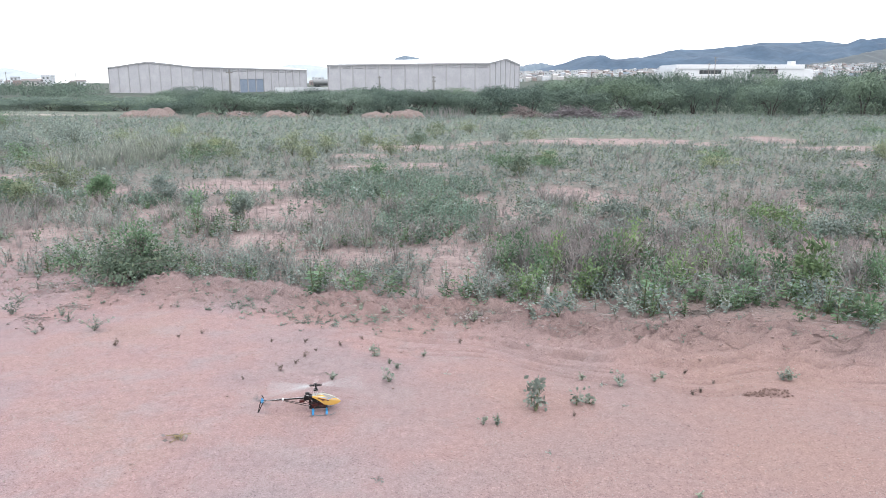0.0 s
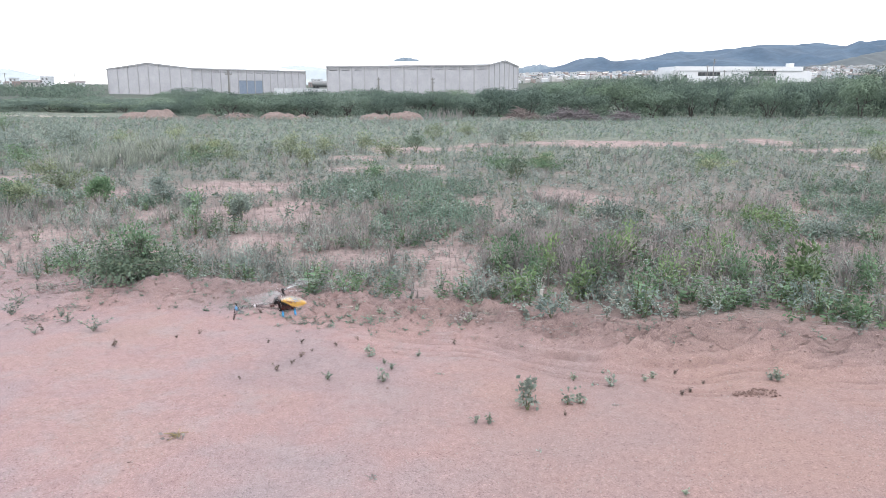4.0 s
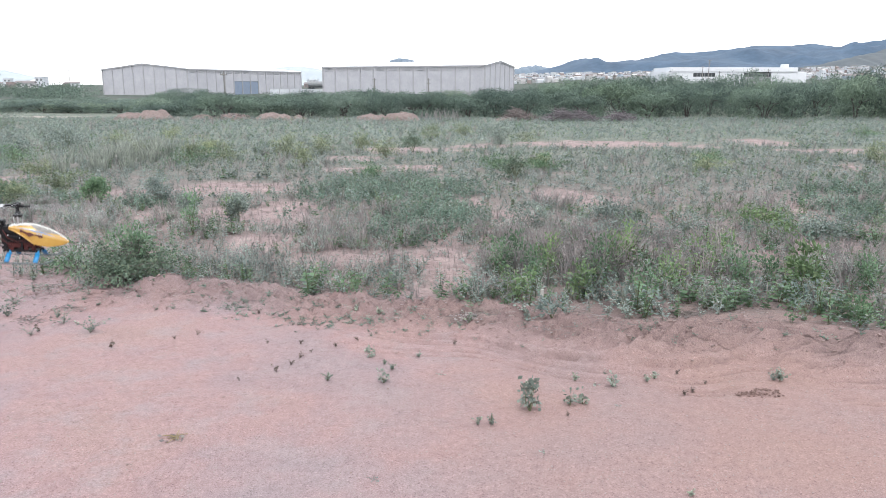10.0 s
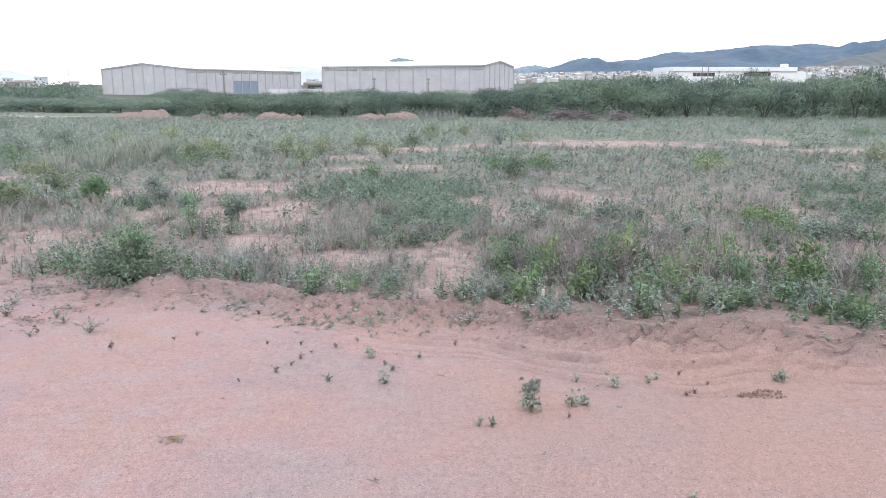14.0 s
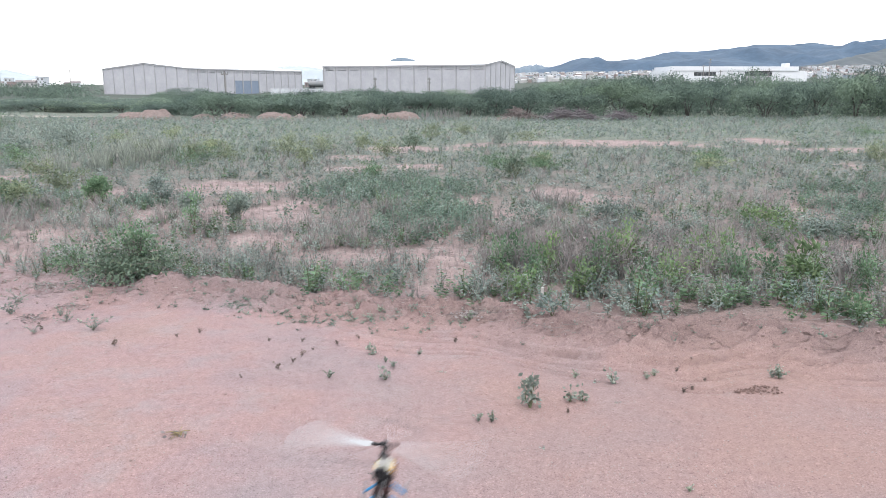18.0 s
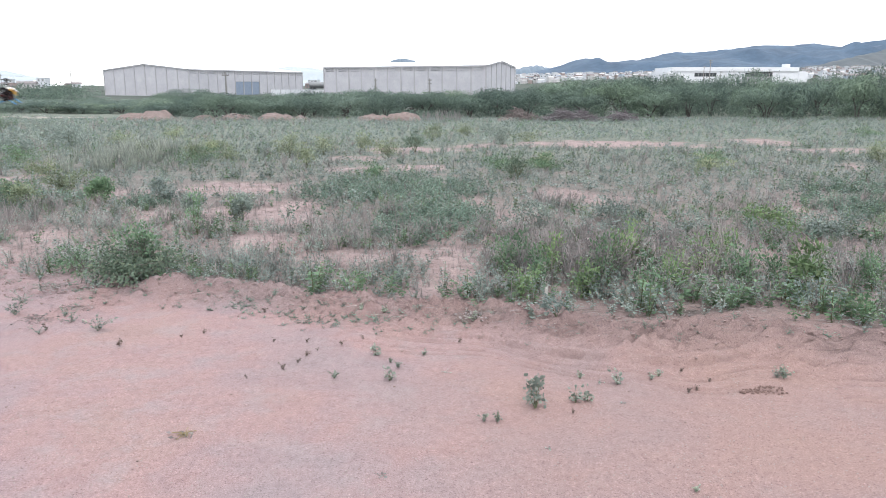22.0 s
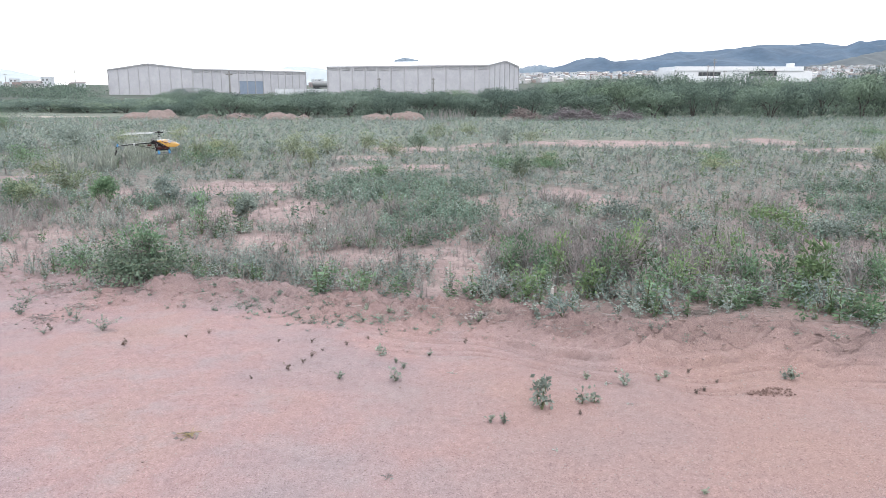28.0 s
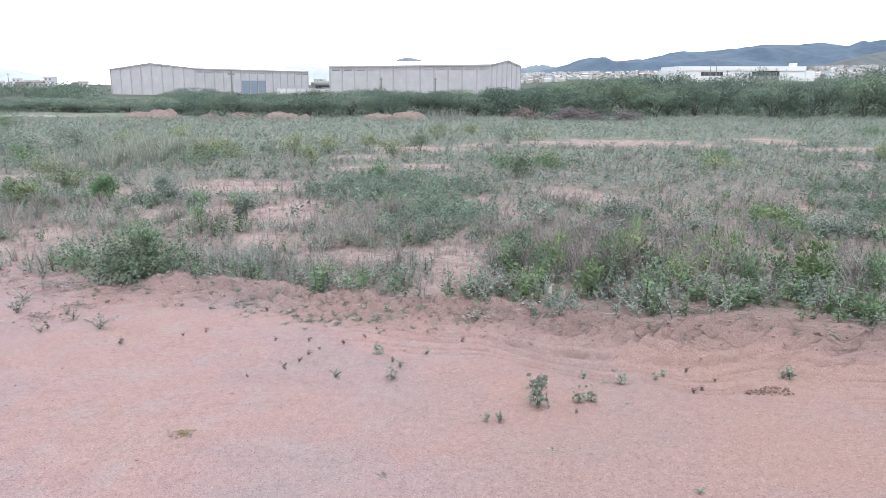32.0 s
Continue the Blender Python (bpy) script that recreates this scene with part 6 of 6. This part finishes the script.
    part("belt_cover", rounded(-0.035, 0.012, -0.017, 0.017, 0.098, 0.128, 0.004), BLACK, h, "black gear housing")
    for x, z in ((0.03, 0.05), (-0.02, 0.048), (0.055, 0.048)):
        part("connector", rounded(x - 0.007, x + 0.007, -0.022, -0.012, z - 0.006, z + 0.006, 0.001), DARK_RED, h, "red plug")
    part("receiver", rounded(-0.118, -0.08, -0.012, 0.012, 0.082, 0.1, 0.003), DARK_RED, h, "maroon box under the boom")
    for x, y, z in ((-0.062, -0.02, 0.132), (-0.062, 0.02, 0.132), (0.02, -0.024, 0.118), (-0.018, 0.026, 0.045)):
        servo = part("servo", rounded(x - 0.013, x + 0.011, y - 0.006, y + 0.006, z - 0.014, z + 0.014, 0.0015), BLACK, h, "small black servo")
        part("servo_arm", rounded(x - 0.004, x + 0.012, y - 0.009, y - 0.0065, z + 0.008, z + 0.012, 0.0005), ALLOY, servo)
    part("wiring", merged(tube([(-0.05, -0.018, 0.12), (-0.03, -0.026, 0.09), (0.0, -0.024, 0.075), (0.03, -0.02, 0.08)], 0.0022, 6), tube([(-0.08, 0.0, 0.095), (-0.05, -0.02, 0.08), (-0.02, -0.026, 0.062)], 0.002, 6)), DARK_RED, h, "loose red-brown wires")
    part("tail_boom", tube([(-0.04, 0, 0.112), (-0.372, 0, 0.108)], 0.005, 12), BLACK, h, "thin black tail boom", True)
    for y in (-1, 1):
        part("boom_strut", tube([(-0.035, 0.017 * y, 0.05), (-0.232, 0.006 * y, 0.104)], 0.0022, 6), BLACK, h, "thin diagonal boom brace")
    part("boom_clamp", tube([(-0.226, 0, 0.11), (-0.238, 0, 0.11)], 0.011, 10), ALLOY, h, "bright alloy clamp")
    part("push_rod", tube([(-0.06, -0.012, 0.124), (-0.24, -0.011, 0.12), (-0.37, -0.014, 0.112)], 0.0013, 5), ALLOY, h)
    part("tail_gearbox", rounded(-0.388, -0.364, -0.010, 0.009, 0.099, 0.118, 0.004), SKY_BLUE, h, "bright blue tail case")
    fin = merged(tube([(-0.366, 0.012, 0.122), (-0.378, 0.012, 0.148)], [0.003, 0.003], 6), tube([(-0.366, 0.012, 0.104), (-0.405, 0.012, 0.022)], 0.0035, 6), tube([(-0.388, 0.012, 0.1), (-0.410, 0.012, 0.02)], 0.0035, 6),
                 tube([(-0.405, 0.012, 0.02), (-0.414, 0.012, 0.018)], 0.005, 6))
    part("tail_fin", fin, BLACK, h, "open black carbon tail fin")
    part("fin_mount", rounded(-0.384, -0.370, 0.008, 0.014, 0.094, 0.124, 0.002), SKY_BLUE, h, "blue fin holder")
    for x in (-0.024, 0.072):
        part("skid_strut", merged(tube([(x, -0.03, 0.038), (x, 0.03, 0.038)], 0.0035, 8), turned(rounded(-0.008, 0.008, -0.003, 0.003, -0.024, 0.024, 0.0015), pose(x, -0.050, 0.022, -56)), turned(rounded(-0.008, 0.008, -0.003, 0.003, -0.024, 0.024, 0.0015), pose(x, 0.050, 0.022, 56))), SKY_BLUE, h, "bright blue skid hoop", True)
    for y in (-0.07, 0.07):
        part("skid_tube", tube([(-0.05, y, 0.004), (0.1, y, 0.004), (0.124, y, 0.012), (0.134, y, 0.022)], 0.0028, 8), SKID_PIPE, h, "grey-blue skid tube", True)
    part("mast", tube([(0, 0, 0.09), (0, 0, 0.214)], 0.003, 8), ALLOY, h, "thin steel mast")
    part("swashplate", merged(tube([(0, 0, 0.166), (0, 0, 0.174)], 0.017, 18), tube([(0, 0, 0.178), (0, 0, 0.184)], 0.010, 12)), BLACK, h, "dark swashplate")
    for a in (40, 160, 280):
        c, s = math.cos(radians(a)), math.sin(radians(a))
        part("link_rod", tube([(0.016 * c, 0.016 * s, 0.13), (0.018 * c, 0.018 * s, 0.17)], 0.0013, 5), ALLOY, h)
    rotor = part("main_rotor", merged(rounded(-0.022, 0.022, -0.006, 0.006, -0.006, 0.006, 0.002), tube([(0, 0, -0.022), (0, 0, 0.011)], 0.0065, 10), rounded(-0.009, 0.009, -0.012, 0.012, 0.006, 0.014, 0.002)), BLACK, h, "dark rotor head")
    for k in (0, 180):
        t = pose(0, 0, 0, 0, 0, k)
        grip = merged(rounded(0.018, 0.045, -0.007, 0.007, -0.0045, 0.0045, 0.002))
        part("blade_grip", turned(grip, t), BLACK, rotor, "dark blade grip")
        part("rotor_blade", turned(blade_geo(0.045, 0.335, 0.042, 0.0045, -7), t), BLADE, rotor, "white main rotor blade")
        part("paddle", turned(blade_geo(0.155, 0.208, 0.024, 0.003, 3), pose(0, 0, 0.009, 0, 0, k + 90)), BLACK, rotor, "black flybar paddle")
    part("flybar", tube([(0, -0.17, 0.009), (0, 0.17, 0.009)], 0.0012, 5), ALLOY, rotor, "thin steel flybar")
    rotor.matrix_basis = pose(0, 0, 0.205)
    tail = part("tail_rotor", tube([(0, -0.008, 0), (0, 0.006, 0)], 0.006, 8), SKY_BLUE, h, "blue tail rotor hub")
    for k in (0, 180):
        part("tail_blade", turned(turned(blade_geo(0.008, 0.066, 0.015, 0.002, 90), pose(0, 0, 0)), pose(0, 0, 0, 0, k, 0)), SKID_PIPE, tail, "grey tail rotor blade")
    tail.matrix_basis = pose(-0.377, -0.02, 0.109)
    return h, rotor, tail


helicopter, main_rotor, tail_rotor = build_helicopter()

# seconds, x, y, z, roll, pitch, heading
FLIGHT = [
    (0, -0.905, 4.898, -0.000, -0.0, 0.0, 8.1),
    (2, -0.913, 4.905, -0.000, -0.0, 0.0, 10.5),
    (2.5, -0.922, 4.944, -0.000, -0.0, 0.0, 11.8),
    (2.7, -0.925, 4.950, 0.000, 0.0, 0.0, 11.0),
    (3, -0.955, 5.030, 0.035, -1.0, -3.0, 12.0),
    (3.5, -1.126, 5.708, 0.120, 1.5, -5.3, 15.8),
    (4.2, -1.250, 5.450, 0.750, 1.4, -4.0, 12.0),
    (4.9, -1.400, 4.400, 1.600, 0.8, 0.0, 6.0),
    (5.5, -1.399, 3.543, 1.829, 0.5, 2.2, 10.1),
    (6, -1.502, 3.181, 1.548, 1.3, 3.7, 8.8),
    (6.5, -1.504, 2.822, 0.959, 0.9, 1.3, 14.2),
    (7, -1.366, 2.475, 0.842, 1.2, 4.0, 23.2),
    (7.5, -1.354, 2.591, 0.989, 0.8, 4.7, 15.7),
    (7.8, -1.182, 2.507, 1.249, 0.0, 0.9, 20.2),
    (8, -1.045, 2.445, 1.446, -0.1, -7.0, 15.5),
    (8.2, -1.035, 2.566, 1.579, 0.6, -7.6, 17.4),
    (8.6, -1.004, 2.563, 1.826, 0.6, -9.2, 15.2),
    (9, -1.134, 2.571, 1.887, 0.7, -4.0, 16.2),
    (9.3, -1.333, 2.654, 1.869, 1.2, 2.4, 15.8),
    (10, -1.569, 2.656, 1.664, 1.1, 4.3, 11.8),
    (10.5, -1.428, 2.625, 1.513, -0.2, 5.0, 21.1),
    (11, -1.096, 2.628, 1.414, 0.2, -8.2, 19.8),
    (11.5, -0.881, 2.517, 1.465, 1.7, -6.4, -5.8),
    (12, -0.683, 3.066, 1.604, 0.4, -2.2, 6.5),
    (12.5, -0.526, 3.488, 1.981, 0.8, -2.4, 6.3),
    (13, -0.433, 3.798, 2.349, 1.1, -4.9, -0.0),
    (13.2, -0.448, 3.783, 2.462, 1.2, -5.6, -2.6),
    (13.4, -0.526, 3.967, 2.571, 1.3, -7.1, 3.3),
    (13.8, -0.600, 4.100, 2.950, 1.3, -7.0, 4.0),
    (14.5, -0.600, 4.100, 3.250, 1.5, -3.0, 0.0),
    (15.5, -0.300, 3.800, 3.300, 2.0, -3.0, 8.0),
    (16.2, 0.020, 3.350, 2.750, 5.0, -5.0, 22.0),
    (16.5, 0.174, 3.201, 2.399, 1.2, -7.3, 34.0),
    (16.6, 0.317, 3.125, 2.287, -4.7, -13.4, 45.6),
    (16.8, 0.541, 3.019, 2.079, -6.0, -16.9, 44.0),
    (17, 0.636, 2.838, 1.890, -10.6, -12.5, 67.0),
    (17.3, 0.524, 2.446, 1.620, -9.8, -6.9, 81.2),
    (17.6, 0.248, 2.210, 1.324, -5.1, -3.8, 83.9),
    (17.8, 0.019, 2.172, 1.123, 1.0, -4.5, 85.3),
    (18, -0.187, 2.127, 0.938, 2.0, 5.6, 88.1),
    (18.2, -0.441, 2.181, 0.813, 2.8, 6.0, 84.9),
    (18.5, -0.861, 2.271, 0.724, -0.2, 14.0, 82.3),
    (18.8, -1.187, 2.401, 0.620, -1.9, 20.0, 81.6),
    (19, -1.297, 2.543, 0.539, -3.3, 24.0, 84.4),
    (19.3, -1.393, 2.882, 0.540, -3.0, 15.0, 98.6),
    (19.6, -1.665, 3.342, 0.783, 3.7, -1.0, 89.8),
    (20, -1.976, 4.054, 1.123, 6.8, -2.8, 87.1),
    (20.5, -2.257, 4.897, 1.539, 1.3, -3.7, 90.3),
    (21, -2.677, 5.568, 1.816, 1.3, -4.6, 88.8),
    (21.3, -3.030, 5.888, 1.969, 2.9, -6.8, 87.3),
    (21.5, -3.244, 6.050, 2.037, 4.0, -6.4, 88.1),
    (21.7, -3.417, 6.126, 2.090, 3.0, -6.2, 89.6),
    (22, -3.664, 6.265, 2.145, 3.4, -7.6, 95.4),
    (22.4, -4.300, 6.200, 2.200, 2.0, -5.0, 80.0),
    (22.9, -3.700, 5.500, 1.850, 0.0, 0.0, 35.0),
    (23.3, -3.110, 4.870, 1.470, 0.0, 0.0, 12.0),
    (23.5, -2.980, 4.770, 1.310, 0.0, -2.0, 10.0),
    (23.7, -2.960, 4.770, 1.210, 0.0, -3.0, 10.0),
    (24, -3.020, 4.770, 1.100, 0.0, -2.0, 10.0),
    (24.2, -3.130, 4.770, 1.080, 0.0, 2.0, 10.0),
    (24.5, -3.380, 4.800, 1.100, 0.0, 2.0, 5.0),
    (25.5, -3.700, 5.000, 1.400, 0.0, 0.0, -5.0),
    (26.5, -3.700, 5.300, 1.650, -5.0, -2.0, -5.0),
    (27.5, -2.947, 6.636, 1.672, 1.4, -1.7, 8.0),
    (28, -2.754, 7.057, 1.654, 1.7, -3.0, 22.0),
    (28.6, -2.527, 7.349, 1.794, 0.7, -10.3, 36.0),
    (29, -2.646, 7.430, 1.941, 6.2, -11.4, 50.0),
    (29.3, -2.839, 7.466, 2.029, 4.0, -10.2, 46.0),
    (29.6, -3.127, 7.360, 2.073, 1.7, -11.9, 40.0),
    (30, -3.64, 6.969, 2.045, 1.0, -3.3, 30.0),
    (30.3, -3.976, 6.681, 2.021, 1.0, -6.9, 18.0),
    (30.8, -4.700, 6.300, 1.950, 1.5, -4.0, -10.0),
    (31.4, -5.200, 6.000, 1.900, 2.0, 0.0, 0.0),
    (32, -5.400, 5.800, 1.900, 2.0, 0.0, 0.0),
]


# the way in which the blades lie at some times: seconds, degrees from the x axis
BLADES = ((0, 12), (1, 15), (2, 10), (3, 75), (6, 5), (7, 8), (8, 20), (9, 172), (10, 10), (11, 35), (12, 84), (13, 92), (17, 25), (18, 160), (19, 3),
          (20, 5), (21, 10), (22, 0), (28, 2), (29, 0), (30, 170), (32, 0))


def blade_lags():
    """How far the main rotor runs ahead of an even turn, so that its blades lie as listed."""
    lags, last = [], 0.0
    for t, lie in BLADES:
        head = float(np.interp(t, [r[0] for r in FLIGHT], [r[6] for r in FLIGHT]))
        lag = lie - head + 84.0 * t * FPS
        last += (lag - last + 90) % 180 - 90
        lags.append(last)
    return lags


LAGS = blade_lags()


def spin(t):
    """The main rotor's turn in degrees: it runs a little faster and slower on the way."""
    return float(np.interp(t, [b[0] for b in BLADES], LAGS)) - 84.0 * t * FPS


def motions():
    walk(helicopter, [(t, pose(x, y, z, roll, pitch, head)) for t, x, y, z, roll, pitch, head in FLIGHT])
    walk(main_rotor, [(i / FPS, pose(0, 0, 0.205, 0, 0, spin(i / FPS) % 360)) for i in range(frame(32.0))])
    walk(tail_rotor, [(i / FPS, pose(-0.377, -0.02, 0.109, 0, (40 + 84.0 * i) % 360, 0)) for i in range(frame(32.0))])


motions()
